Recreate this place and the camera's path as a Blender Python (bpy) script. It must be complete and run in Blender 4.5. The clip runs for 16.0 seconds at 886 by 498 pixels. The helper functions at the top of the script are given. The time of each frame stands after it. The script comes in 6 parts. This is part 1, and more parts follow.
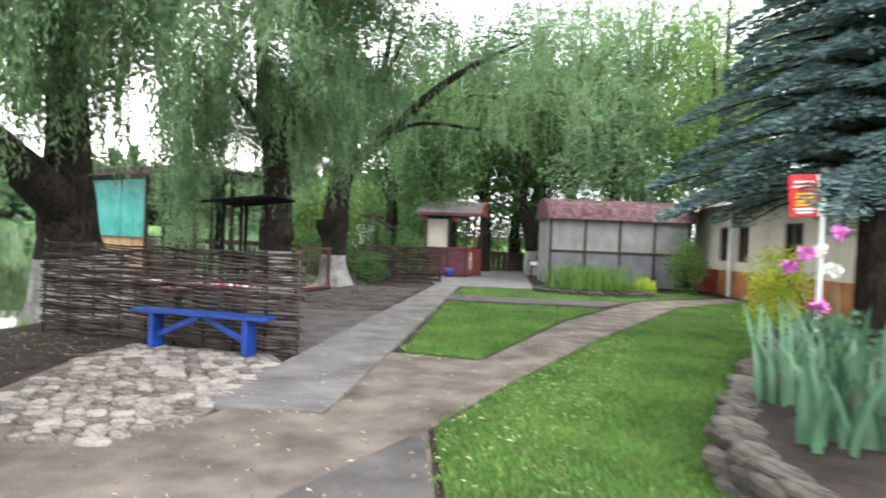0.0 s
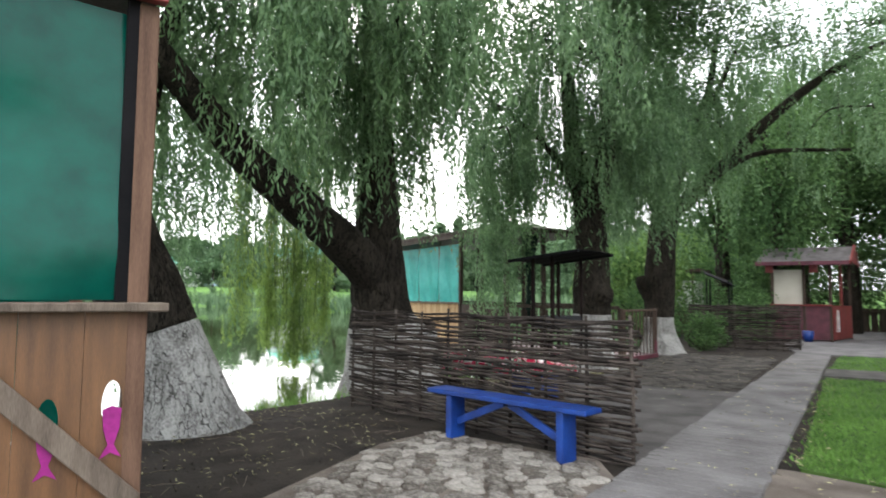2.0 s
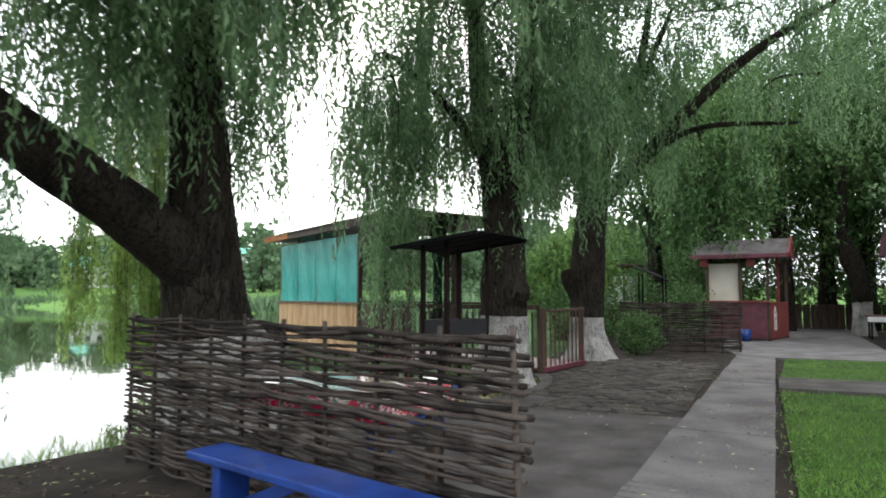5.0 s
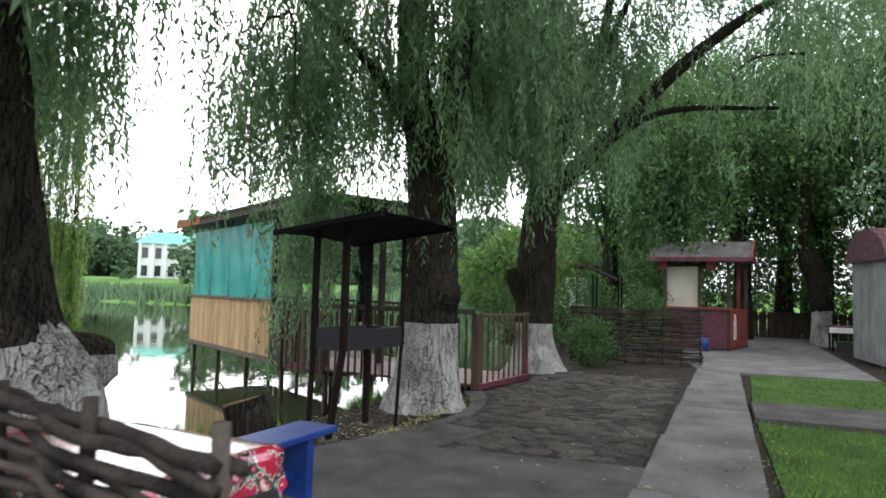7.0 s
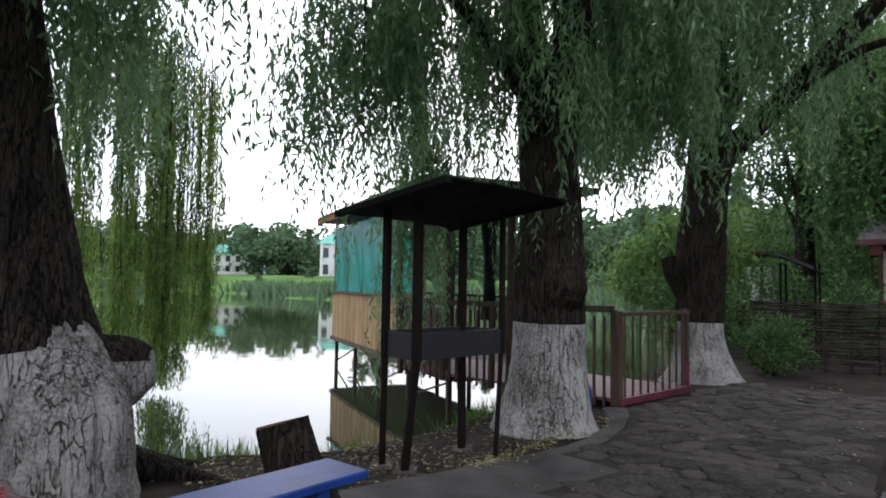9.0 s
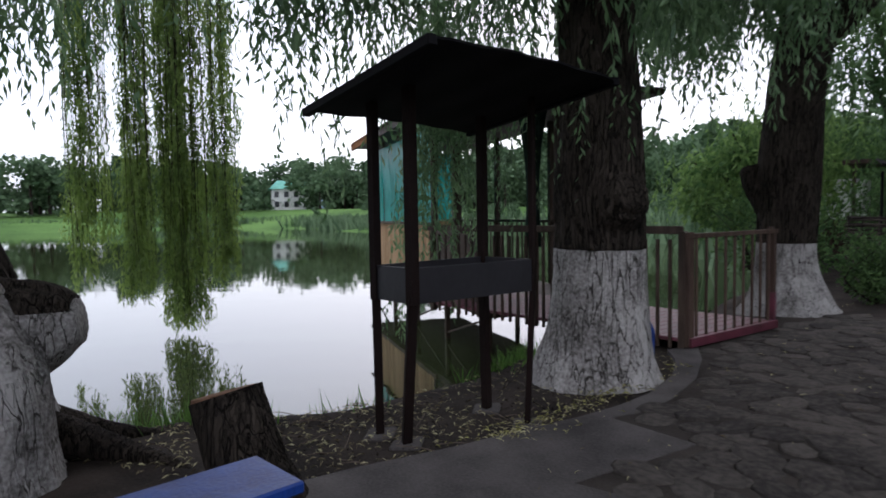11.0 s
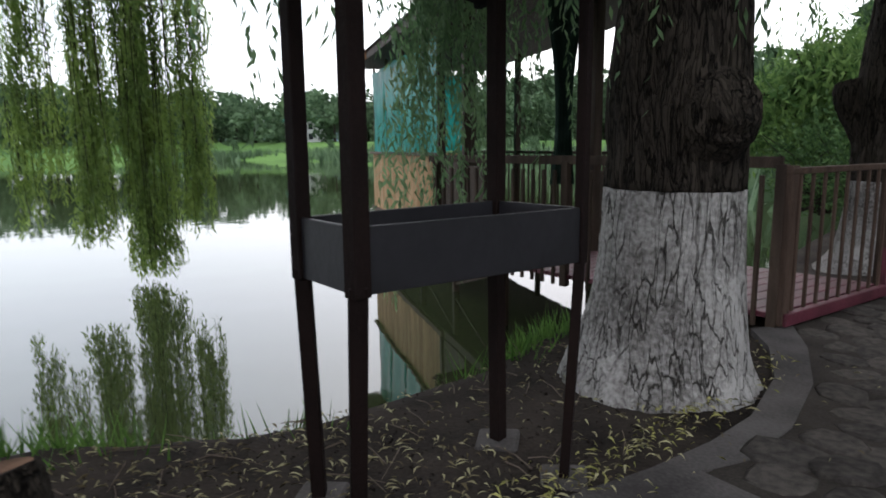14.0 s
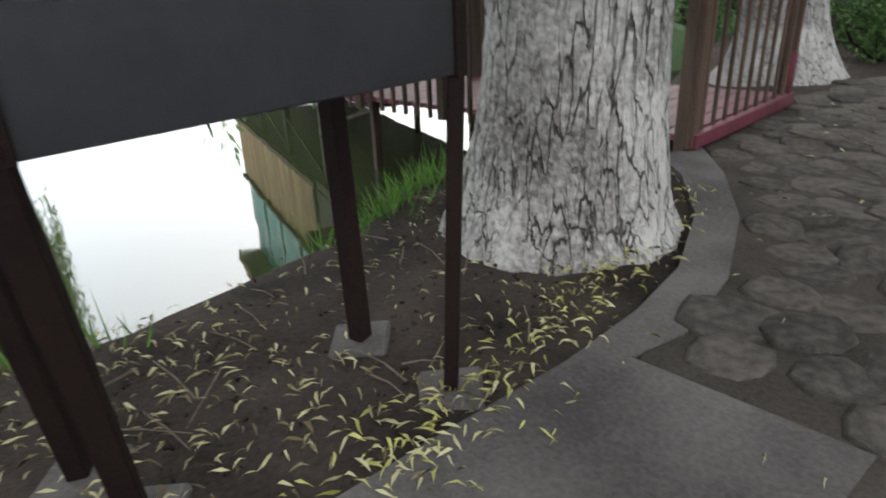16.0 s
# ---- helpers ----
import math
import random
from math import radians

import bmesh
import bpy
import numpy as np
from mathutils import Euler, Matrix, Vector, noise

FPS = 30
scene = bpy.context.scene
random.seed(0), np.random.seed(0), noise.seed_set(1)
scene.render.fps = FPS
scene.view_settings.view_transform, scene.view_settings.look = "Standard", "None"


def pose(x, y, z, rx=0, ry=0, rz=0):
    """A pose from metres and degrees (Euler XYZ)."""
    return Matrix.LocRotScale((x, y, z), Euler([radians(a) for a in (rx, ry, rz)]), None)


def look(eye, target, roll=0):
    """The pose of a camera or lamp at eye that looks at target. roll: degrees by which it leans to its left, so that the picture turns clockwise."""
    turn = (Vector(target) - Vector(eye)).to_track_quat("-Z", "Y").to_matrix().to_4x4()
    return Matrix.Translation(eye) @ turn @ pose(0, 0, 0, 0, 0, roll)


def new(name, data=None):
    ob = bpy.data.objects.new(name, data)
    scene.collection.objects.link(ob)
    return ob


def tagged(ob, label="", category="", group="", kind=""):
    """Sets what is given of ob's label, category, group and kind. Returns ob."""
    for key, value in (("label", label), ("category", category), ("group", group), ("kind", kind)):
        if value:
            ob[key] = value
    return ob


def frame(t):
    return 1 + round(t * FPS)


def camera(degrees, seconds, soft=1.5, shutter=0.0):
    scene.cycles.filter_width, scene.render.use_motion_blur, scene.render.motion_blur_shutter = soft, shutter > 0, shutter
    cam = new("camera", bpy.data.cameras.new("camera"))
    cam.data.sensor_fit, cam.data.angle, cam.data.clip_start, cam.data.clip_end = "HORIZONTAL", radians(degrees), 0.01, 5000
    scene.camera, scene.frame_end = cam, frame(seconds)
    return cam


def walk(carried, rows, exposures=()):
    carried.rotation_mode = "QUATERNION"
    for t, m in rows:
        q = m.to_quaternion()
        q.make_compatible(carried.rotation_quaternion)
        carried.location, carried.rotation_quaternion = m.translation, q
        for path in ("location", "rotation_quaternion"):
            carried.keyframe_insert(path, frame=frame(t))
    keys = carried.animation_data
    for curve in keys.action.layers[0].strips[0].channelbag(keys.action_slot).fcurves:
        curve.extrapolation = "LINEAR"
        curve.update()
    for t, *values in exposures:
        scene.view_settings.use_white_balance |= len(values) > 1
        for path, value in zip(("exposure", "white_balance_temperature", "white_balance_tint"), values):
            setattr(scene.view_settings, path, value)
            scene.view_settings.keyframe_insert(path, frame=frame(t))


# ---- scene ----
cam = camera(70.0, 16.0, 1.75, 0.4)
PATH = [
    (0, (1.267, -1.431, 1.423), (1.069, 0.559, 1.4), 2.3),
    (0.5, (1.072, -0.739, 1.4), (0.569, 1.196, 1.425), 0.7),
    (1, (0.825, -0.237, 1.368), (0.076, 1.615, 1.472), 0.3),
    (1.5, (0.634, 0.053, 1.385), (-0.302, 1.816, 1.505), 1.2),
    (2, (0.505, 0.433, 1.415), (-0.596, 2.096, 1.56), 0.5),
    (2.5, (0.356, 0.744, 1.432), (-0.837, 2.339, 1.613), 0.4),
    (3, (0.156, 1.155, 1.427), (-0.985, 2.787, 1.611), 0.6),
    (3.5, (0.079, 1.699, 1.474), (-1.079, 3.318, 1.667), -0.2),
    (4, (0.019, 2.054, 1.423), (-1.095, 3.698, 1.654), 0.5),
    (4.5, (-0.063, 2.525, 1.42), (-1.088, 4.231, 1.617), 0.6),
    (5, (-0.077, 3.111, 1.396), (-1.01, 4.874, 1.54), -0.0),
    (7.5, (-0.494, 5.42, 1.471), (-1.304, 7.243, 1.606), 1.6),
    (8, (-0.496, 5.79, 1.462), (-1.521, 7.499, 1.633), 0.1),
    (10.3, (-0.974, 7.499, 1.412), (-2.316, 8.981, 1.432), 0.8),
    (10.5, (-1.041, 7.565, 1.376), (-2.376, 9.054, 1.358), 0.6),
    (11, (-1.199, 7.857, 1.375), (-2.6, 9.28, 1.262), -1.0),
    (11.5, (-1.403, 8.095, 1.382), (-2.859, 9.462, 1.271), -1.8),
    (12, (-1.639, 8.297, 1.416), (-3.148, 9.605, 1.299), 0.0),
    (12.5, (-1.788, 8.537, 1.338), (-3.332, 9.802, 1.202), 0.2),
    (13, (-1.997, 8.792, 1.35), (-3.522, 10.067, 1.132), -1.3),
    (13.5, (-2.131, 8.99, 1.329), (-3.619, 10.301, 1.074), -2.1),
    (14, (-2.315, 9.173, 1.295), (-3.74, 10.54, 0.978), -0.6),
    (14.5, (-2.495, 9.383, 1.244), (-3.849, 10.797, 0.831), -0.6),
    (15, (-2.645, 9.609, 1.192), (-3.954, 11.022, 0.652), -0.4),
    (15.5, (-2.709, 9.769, 1.117), (-3.959, 11.19, 0.468), -2.2),
    (16, (-2.808, 9.932, 1.085), (-3.887, 11.411, 0.279), -2.5),
]
EXPOSURES = [(0, 1.4, 6600, 12), (1.5, 1.05, 6500, 10), (3.5, 0.55, 6500, 10), (5, 0.62, 6500, 10), (7.5, 0.5, 6350, 10), (8, 0.35, 6300, 12), (10.5, -0.45, 6050, 20), (12.5, -0.5, 6150, 20), (14, -0.15, 6300, 15), (15, 0.35, 6600, 11), (16, 0.8, 6500, 11)]
walk(cam, [(t, look(eye, target, roll)) for t, eye, target, roll in PATH], EXPOSURES)

# ---- world and sun ----
world = bpy.data.worlds.new("overcast_sky")
scene.world = world
world.use_nodes = True
wn, wl = world.node_tree.nodes, world.node_tree.links
sky = wn.new("ShaderNodeTexSky")
sky.sky_type = 'NISHITA'
sky.sun_disc = False
sky.sun_elevation, sky.sun_rotation = radians(38), radians(-35)
sky.air_density, sky.dust_density, sky.ozone_density = 1.0, 4.0, 1.0
veil = wn.new("ShaderNodeMix")
veil.data_type = 'RGBA'
veil.inputs[0].default_value = 0.75
veil.inputs[7].default_value = (11.0, 11.8, 12.4, 1)
wl.new(sky.outputs[0], veil.inputs[6])
wl.new(veil.outputs[2], wn["Background"].inputs[0])
wn["Background"].inputs[1].default_value = 0.2

sun = new("sun", bpy.data.lights.new("sun", 'SUN'))
sun.data.energy, sun.data.angle, sun.data.color = 0.6, radians(25), (1.0, 0.96, 0.9)
sun.rotation_euler = Euler((radians(52), 0, radians(35)))

# ---- materials ----
def material(name, dark, light, scale=6.0, rough=0.8, bump=0.3, metal=0.0, fine=60.0, stretch=(1, 1, 1), vary=0.0, through_light=0.0):
    m = bpy.data.materials.new(name)
    m.use_nodes = True
    n, l = m.node_tree.nodes, m.node_tree.links
    b = n["Principled BSDF"]
    b.inputs["Roughness"].default_value, b.inputs["Metallic"].default_value = rough, metal
    b.inputs["Specular IOR Level"].default_value = 0.5 if rough < 0.6 else 0.12
    co = n.new("ShaderNodeTexCoord")
    mp = n.new("ShaderNodeMapping")
    mp.inputs["Scale"].default_value = stretch
    l.new(co.outputs["Object"], mp.inputs[0])
    big, small = n.new("ShaderNodeTexNoise"), n.new("ShaderNodeTexNoise")
    big.inputs["Scale"].default_value, big.inputs["Detail"].default_value = scale, 5
    small.inputs["Scale"].default_value, small.inputs["Detail"].default_value = fine, 4
    l.new(mp.outputs[0], big.inputs[0]), l.new(mp.outputs[0], small.inputs[0])
    add = n.new("ShaderNodeMath")
    add.operation = 'MULTIPLY_ADD'
    l.new(small.outputs[0], add.inputs[0])
    add.inputs[1].default_value = 0.45
    l.new(big.outputs[0], add.inputs[2])
    ramp = n.new("ShaderNodeValToRGB")
    ramp.color_ramp.elements[0].position, ramp.color_ramp.elements[1].position = 0.5, 0.95
    ramp.color_ramp.elements[0].color, ramp.color_ramp.elements[1].color = (*dark, 1), (*light, 1)
    if vary:
        info, geo = n.new("ShaderNodeObjectInfo"), n.new("ShaderNodeNewGeometry")
        mix = n.new("ShaderNodeMath")
        mix.operation = 'ADD'
        l.new(info.outputs["Random"], mix.inputs[0]), l.new(geo.outputs["Random Per Island"], mix.inputs[1])
        wrap = n.new("ShaderNodeMath")
        wrap.operation = 'FRACT'
        l.new(mix.outputs[0], wrap.inputs[0])
        shift = n.new("ShaderNodeMath")
        shift.operation = 'MULTIPLY_ADD'
        l.new(wrap.outputs[0], shift.inputs[0])
        shift.inputs[1].default_value = vary
        cen = n.new("ShaderNodeMath")
        cen.operation = 'SUBTRACT'
        l.new(add.outputs[0], cen.inputs[0])
        cen.inputs[1].default_value = vary / 2
        l.new(cen.outputs[0], shift.inputs[2])
        l.new(shift.outputs[0], ramp.inputs[0])
    else:
        l.new(add.outputs[0], ramp.inputs[0])
    l.new(ramp.outputs[0], b.inputs["Base Color"])
    if bump:
        bp = n.new("ShaderNodeBump")
        bp.inputs["Strength"].default_value, bp.inputs["Distance"].default_value = bump, 0.02
        l.new(add.outputs[0], bp.inputs["Height"])
        l.new(bp.outputs[0], b.inputs["Normal"])
    if through_light:
        tr = n.new("ShaderNodeBsdfTranslucent")
        l.new(ramp.outputs[0], tr.inputs[0])
        ms = n.new("ShaderNodeMixShader")
        ms.inputs[0].default_value = through_light
        l.new(b.outputs[0], ms.inputs[1]), l.new(tr.outputs[0], ms.inputs[2])
        l.new(ms.outputs[0], n["Material Output"].inputs[0])
    return m


soil = material("soil", (0.0135, 0.0105, 0.009), (0.0465, 0.03675, 0.03), 2.5, 0.95, 0.8, fine=45)
concrete = material("concrete", (0.09, 0.081, 0.0795), (0.1875, 0.174, 0.171), 1.6, 0.85, 0.5, fine=50)
old_concrete = material("old_concrete", (0.04875, 0.0435, 0.042), (0.12, 0.1087, 0.1028), 2.2, 0.9, 0.6, fine=60)
packed_dirt = material("packed_dirt", (0.062, 0.049, 0.041), (0.20, 0.165, 0.14), 2.0, 0.95, 0.6, fine=70)
cobble_mat = material("fieldstone", (0.10, 0.085, 0.072), (0.36, 0.325, 0.29), 5, 0.75, 0.7, vary=0.45)
joint_earth = material("joint_earth", (0.020, 0.017, 0.0145), (0.066, 0.056, 0.048), 2.0, 0.95, 0.6, fine=70)
paver_mat = material("paving_stone", (0.031, 0.0272, 0.025), (0.096, 0.084, 0.0735), 6, 0.85, 0.6, vary=0.35)
ledge_mat = material("ledge_stone", (0.035, 0.030, 0.024), (0.12, 0.107, 0.09), 5, 0.9, 0.8, vary=0.3)


def furrowed(name, crack, dark, light, scale, worn=0.0, warped=0.16, whole=0.0):
    """Old bark: long plates parted by deep cracks, in two sizes, with worn patches."""
    m = bpy.data.materials.new(name)
    m.use_nodes = True
    n, l = m.node_tree.nodes, m.node_tree.links
    b = n["Principled BSDF"]
    b.inputs["Roughness"].default_value, b.inputs["Specular IOR Level"].default_value = 0.95, 0.1
    co, mp = n.new("ShaderNodeTexCoord"), n.new("ShaderNodeMapping")
    mp.inputs["Scale"].default_value = (1, 1, 0.15 if whole else 0.17)
    l.new(co.outputs["Object"], mp.inputs[0])
    warp = n.new("ShaderNodeTexNoise")
    warp.inputs["Scale"].default_value, warp.inputs["Detail"].default_value = 9, 5
    l.new(mp.outputs[0], warp.inputs[0])
    bend = n.new("ShaderNodeMix")
    bend.data_type = 'RGBA'
    bend.inputs[0].default_value = warped
    l.new(mp.outputs[0], bend.inputs[6]), l.new(warp.outputs["Color"], bend.inputs[7])

    def cracks(sc, width):
        cells, rng_ = n.new("ShaderNodeTexVoronoi"), n.new("ShaderNodeMapRange")
        cells.feature = 'DISTANCE_TO_EDGE'
        cells.inputs["Scale"].default_value, cells.inputs["Randomness"].default_value = sc, 1.0
        l.new(bend.outputs[2], cells.inputs[0]), l.new(cells.outputs[0], rng_.inputs[0])
        rng_.inputs[1].default_value, rng_.inputs[2].default_value = 0.0, width
        return rng_
    wide_c, thin_c = cracks(scale * 3.2, 0.05 if whole else 0.075), cracks(scale * 7.5, 0.09 if whole else 0.12)
    soft_c = n.new("ShaderNodeMapRange")
    soft_c.inputs[3].default_value = 0.85 if whole else 0.6
    l.new(thin_c.outputs[0], soft_c.inputs[0])
    edge = n.new("ShaderNodeMath")
    edge.operation = 'MULTIPLY'
    l.new(wide_c.outputs[0], edge.inputs[0]), l.new(soft_c.outputs[0], edge.inputs[1])
    fine, big = n.new("ShaderNodeTexNoise"), n.new("ShaderNodeTexNoise")
    fine.inputs["Scale"].default_value, fine.inputs["Detail"].default_value = 38, 8
    big.inputs["Scale"].default_value, big.inputs["Detail"].default_value = 2.2, 5
    l.new((co if whole else mp).outputs["Object" if whole else 0], fine.inputs[0]), l.new(co.outputs["Object"], big.inputs[0])
    if whole:
        # cracks close up in patches of sound bark
        sound, closed = n.new("ShaderNodeTexNoise"), n.new("ShaderNodeMapRange")
        sound.inputs["Scale"].default_value, sound.inputs["Detail"].default_value = 7.0, 4
        smp = n.new("ShaderNodeMapping")
        smp.inputs["Scale"].default_value = (1, 1, 0.4)
        l.new(co.outputs["Object"], smp.inputs[0]), l.new(smp.outputs[0], sound.inputs[0]), l.new(sound.outputs[0], closed.inputs[0])
        closed.inputs[1].default_value, closed.inputs[2].default_value = 0.62 - whole, 0.74 - whole
        top = n.new("ShaderNodeMath")
        top.operation = 'MAXIMUM'
        l.new(edge.outputs[0], top.inputs[0]), l.new(closed.outputs[0], top.inputs[1])
        edge = top
    tone = n.new("ShaderNodeMath")
    tone.operation = 'MULTIPLY_ADD'
    l.new(fine.outputs[0], tone.inputs[0])
    tone.inputs[1].default_value = 0.8
    l.new(big.outputs[0], tone.inputs[2])
    ramp = n.new("ShaderNodeValToRGB")
    ramp.color_ramp.elements[0].position, ramp.color_ramp.elements[1].position = 0.55 + worn, 1.05
    ramp.color_ramp.elements[0].color, ramp.color_ramp.elements[1].color = (*dark, 1), (*light, 1)
    l.new(tone.outputs[0], ramp.inputs[0])
    mix = n.new("ShaderNodeMix")
    mix.data_type = 'RGBA'
    l.new(edge.outputs[0], mix.inputs[0])
    mix.inputs[6].default_value = (*crack, 1)
    l.new(ramp.outputs[0], mix.inputs[7])
    l.new(mix.outputs[2], b.inputs["Base Color"])
    h = n.new("ShaderNodeMath")
    h.operation = 'MULTIPLY_ADD'
    l.new(fine.outputs[0], h.inputs[0])
    h.inputs[1].default_value = 0.35
    l.new(edge.outputs[0], h.inputs[2])
    bp_n = n.new("ShaderNodeBump")
    bp_n.inputs["Strength"].default_value, bp_n.inputs["Distance"].default_value = 1.0, 0.03
    l.new(h.outputs[0], bp_n.inputs["Height"])
    l.new(bp_n.outputs[0], b.inputs["Normal"])
    return m


bark = furrowed("willow_bark", (0.005, 0.004, 0.0035), (0.015, 0.012, 0.010), (0.052, 0.042, 0.033), 5.2, 0.0, 0.26)
limewash = furrowed("limewashed_bark", (0.075, 0.067, 0.06), (0.13, 0.12, 0.112), (0.40, 0.38, 0.36), 6.4, 0.10, 0.12, 0.15)
cut_wood = material("cut_wood", (0.09, 0.05, 0.03), (0.23, 0.13, 0.08), 8, 0.9, 0.5)
leaf_mat = material("willow_leaf", (0.055, 0.115, 0.048), (0.22, 0.345, 0.16), 1.6, 0.5, 0, fine=9, vary=0.22, through_light=0.5)
leaf_far = material("far_willow_leaf", (0.06375, 0.1275, 0.0375), (0.2025, 0.315, 0.09), 0.5, 0.6, 0, vary=0.4, through_light=0.5)
leaf_wood = material("woodland_leaf", (0.035, 0.075, 0.026), (0.12, 0.205, 0.07), 0.3, 0.7, 0, vary=0.4, through_light=0.25)
needle_mat = material("spruce_needle", (0.03, 0.055, 0.05), (0.16, 0.24, 0.235), 1.5, 0.6, 0, vary=0.4, through_light=0.1)
grass_mat = material("grass_blade", (0.05, 0.112, 0.022), (0.165, 0.30, 0.07), 0.9, 0.6, 0, vary=0.35, through_light=0.35)
turf = material("turf", (0.02625, 0.0525, 0.012), (0.0675, 0.12, 0.0285), 1.4, 0.95, 0.6)
meadow = material("meadow", (0.05, 0.11, 0.025), (0.13, 0.24, 0.06), 0.08, 0.95, 0.3, fine=2.0)
leaf_shore = material("far_shore_leaf", (0.05, 0.092, 0.045), (0.15, 0.225, 0.12), 0.3, 0.7, 0, vary=0.4, through_light=0.25)
# willow leaf of the trailing bough, brightened in colour for light from behind
leaf_backlit = material("backlit_willow_leaf", (0.085, 0.15, 0.03), (0.30, 0.42, 0.10), 1.3, 0.5, 0, fine=9, vary=0.25, through_light=0.5)
lime_leaf = material("golden_shrub_leaf", (0.30, 0.38, 0.03), (0.72, 0.76, 0.12), 2, 0.6, 0, vary=0.3, through_light=0.4)
iris_leaf = material("iris_leaf", (0.028, 0.085, 0.042), (0.10, 0.20, 0.105), 3, 0.5, 0.1, vary=0.3, through_light=0.2)
fallen = material("fallen_leaf", (0.10, 0.078, 0.04), (0.42, 0.39, 0.22), 3, 0.8, 0, vary=0.7)
fresh_leaf = material("fresh_fallen_leaf", (0.16, 0.16, 0.04), (0.42, 0.40, 0.14), 3, 0.7, 0, vary=0.6)
withy = material("wattle_rod", (0.018, 0.01425, 0.01275), (0.0825, 0.066, 0.057), 6, 0.9, 0.5, fine=80, vary=0.4)
blue_paint = material("blue_paint", (0.003, 0.0195, 0.1275), (0.0075, 0.0525, 0.2775), 5, 0.45, 0.25)
black_paint = material("black_paint", (0.003, 0.003, 0.0036), (0.008, 0.007, 0.008), 4, 0.85, 0.2)
rust_paint = material("rusty_black_steel", (0.008, 0.005, 0.0045), (0.016, 0.009, 0.0075), 3, 0.8, 0.4)
tray_steel = material("sooty_steel_sheet", (0.005, 0.0045, 0.006), (0.014, 0.0125, 0.016), 3, 0.55, 0.25, fine=25)
pine = material("varnished_pine", (0.06, 0.026, 0.010), (0.15, 0.068, 0.026), 3, 0.5, 0.3, stretch=(6, 6, 0.6), vary=0.25)
board_mat = material("raw_pine_board", (0.27, 0.1575, 0.075), (0.495, 0.33, 0.18), 3, 0.7, 0.3, stretch=(6, 6, 0.6), vary=0.3)
brown_wood = material("brown_wood", (0.028, 0.019, 0.015), (0.08, 0.056, 0.042), 3, 0.6, 0.3, stretch=(4, 4, 0.6))
grey_wood = material("weathered_wood", (0.075, 0.05625, 0.045), (0.18, 0.1425, 0.1125), 4, 0.85, 0.5, stretch=(4, 4, 0.6))
rail_wood = material("rail_wood", (0.038, 0.024, 0.018), (0.10, 0.066, 0.05), 3, 0.6, 0.3, stretch=(4, 4, 0.6))
stained_wood = material("stained_wood", (0.07, 0.038, 0.026), (0.16, 0.092, 0.062), 3, 0.6, 0.3, stretch=(5, 5, 0.6))
teal_tarp = material("teal_tarpaulin", (0.0, 0.038, 0.028), (0.0, 0.105, 0.075), 1.2, 0.22, 0.3, fine=7, through_light=0.3)
teal_tarp.node_tree.nodes["Principled BSDF"].inputs["Specular IOR Level"].default_value = 0.3
# brighter copy of the teal tarpaulin: sun shining through is put into its colour
teal_sunlit = material("sunlit_teal_tarpaulin", (0.01, 0.28, 0.24), (0.09, 0.52, 0.46), 1.4, 0.3, 0.2, fine=6, through_light=0.4)
dark_cloth = material("dark_cloth", (0.008, 0.018, 0.014), (0.03, 0.05, 0.04), 4, 0.9, 0.3)
red_paint = material("red_paint", (0.12, 0.013, 0.012), (0.21, 0.03, 0.027), 4, 0.55, 0.2)
maroon = material("maroon_floor_paint", (0.05, 0.008, 0.014), (0.115, 0.022, 0.037), 4, 0.55, 0.3)
white_paint = material("white_paint", (0.62, 0.62, 0.60), (0.82, 0.82, 0.80), 3, 0.6, 0.1)
cream = material("cream_render", (0.375, 0.3375, 0.2775), (0.51, 0.465, 0.3975), 1.5, 0.9, 0.2)
grey_panel = material("grey_sheet", (0.15, 0.148, 0.145), (0.26, 0.255, 0.245), 2, 0.6, 0.1)
grey_plinth = material("grey_lower_sheet", (0.105, 0.105, 0.1125), (0.18, 0.1762, 0.1875), 2, 0.7, 0.1)
shingle = material("burgundy_shingle", (0.07, 0.036, 0.04), (0.15, 0.088, 0.092), 9, 0.85, 0.4, vary=0.4)
orange_base = material("terracotta_plinth", (0.21, 0.0825, 0.03375), (0.33, 0.15, 0.0675), 3, 0.85, 0.2)
roof_dark = material("dark_roof_felt", (0.03, 0.022, 0.018), (0.07, 0.052, 0.042), 4, 0.9, 0.2)
roof_grey = material("grey_roof_sheet", (0.06, 0.052, 0.05), (0.13, 0.115, 0.112), 4, 0.8, 0.2)
green_roof = material("green_roof", (0.10, 0.34, 0.26), (0.20, 0.50, 0.40), 1, 0.6, 0.0)
dark_glass = material("dark_glass", (0.02, 0.022, 0.025), (0.04, 0.045, 0.05), 1, 0.08, 0.0)
magenta = material("magenta_film", (0.19, 0.006, 0.115), (0.36, 0.02, 0.22), 5, 0.35, 0.1)
sign_red = material("sign_red", (0.55, 0.012, 0.02), (0.68, 0.03, 0.035), 2, 0.45, 0.0)
sign_yellow = material("sign_yellow", (0.80, 0.50, 0.02), (0.90, 0.62, 0.05), 2, 0.5, 0.0)
pink_petal = material("pink_petal", (0.42, 0.06, 0.30), (0.75, 0.32, 0.62), 6, 0.6, 0.0, vary=0.4)
white_petal = material("white_petal", (0.70, 0.68, 0.62), (0.85, 0.83, 0.78), 6, 0.6, 0.0)
# distance haze is put into this blue base colour
haze_hill_mat = material("far_hill", (0.16, 0.22, 0.27), (0.24, 0.31, 0.36), 0.02, 1.0, 0.0)

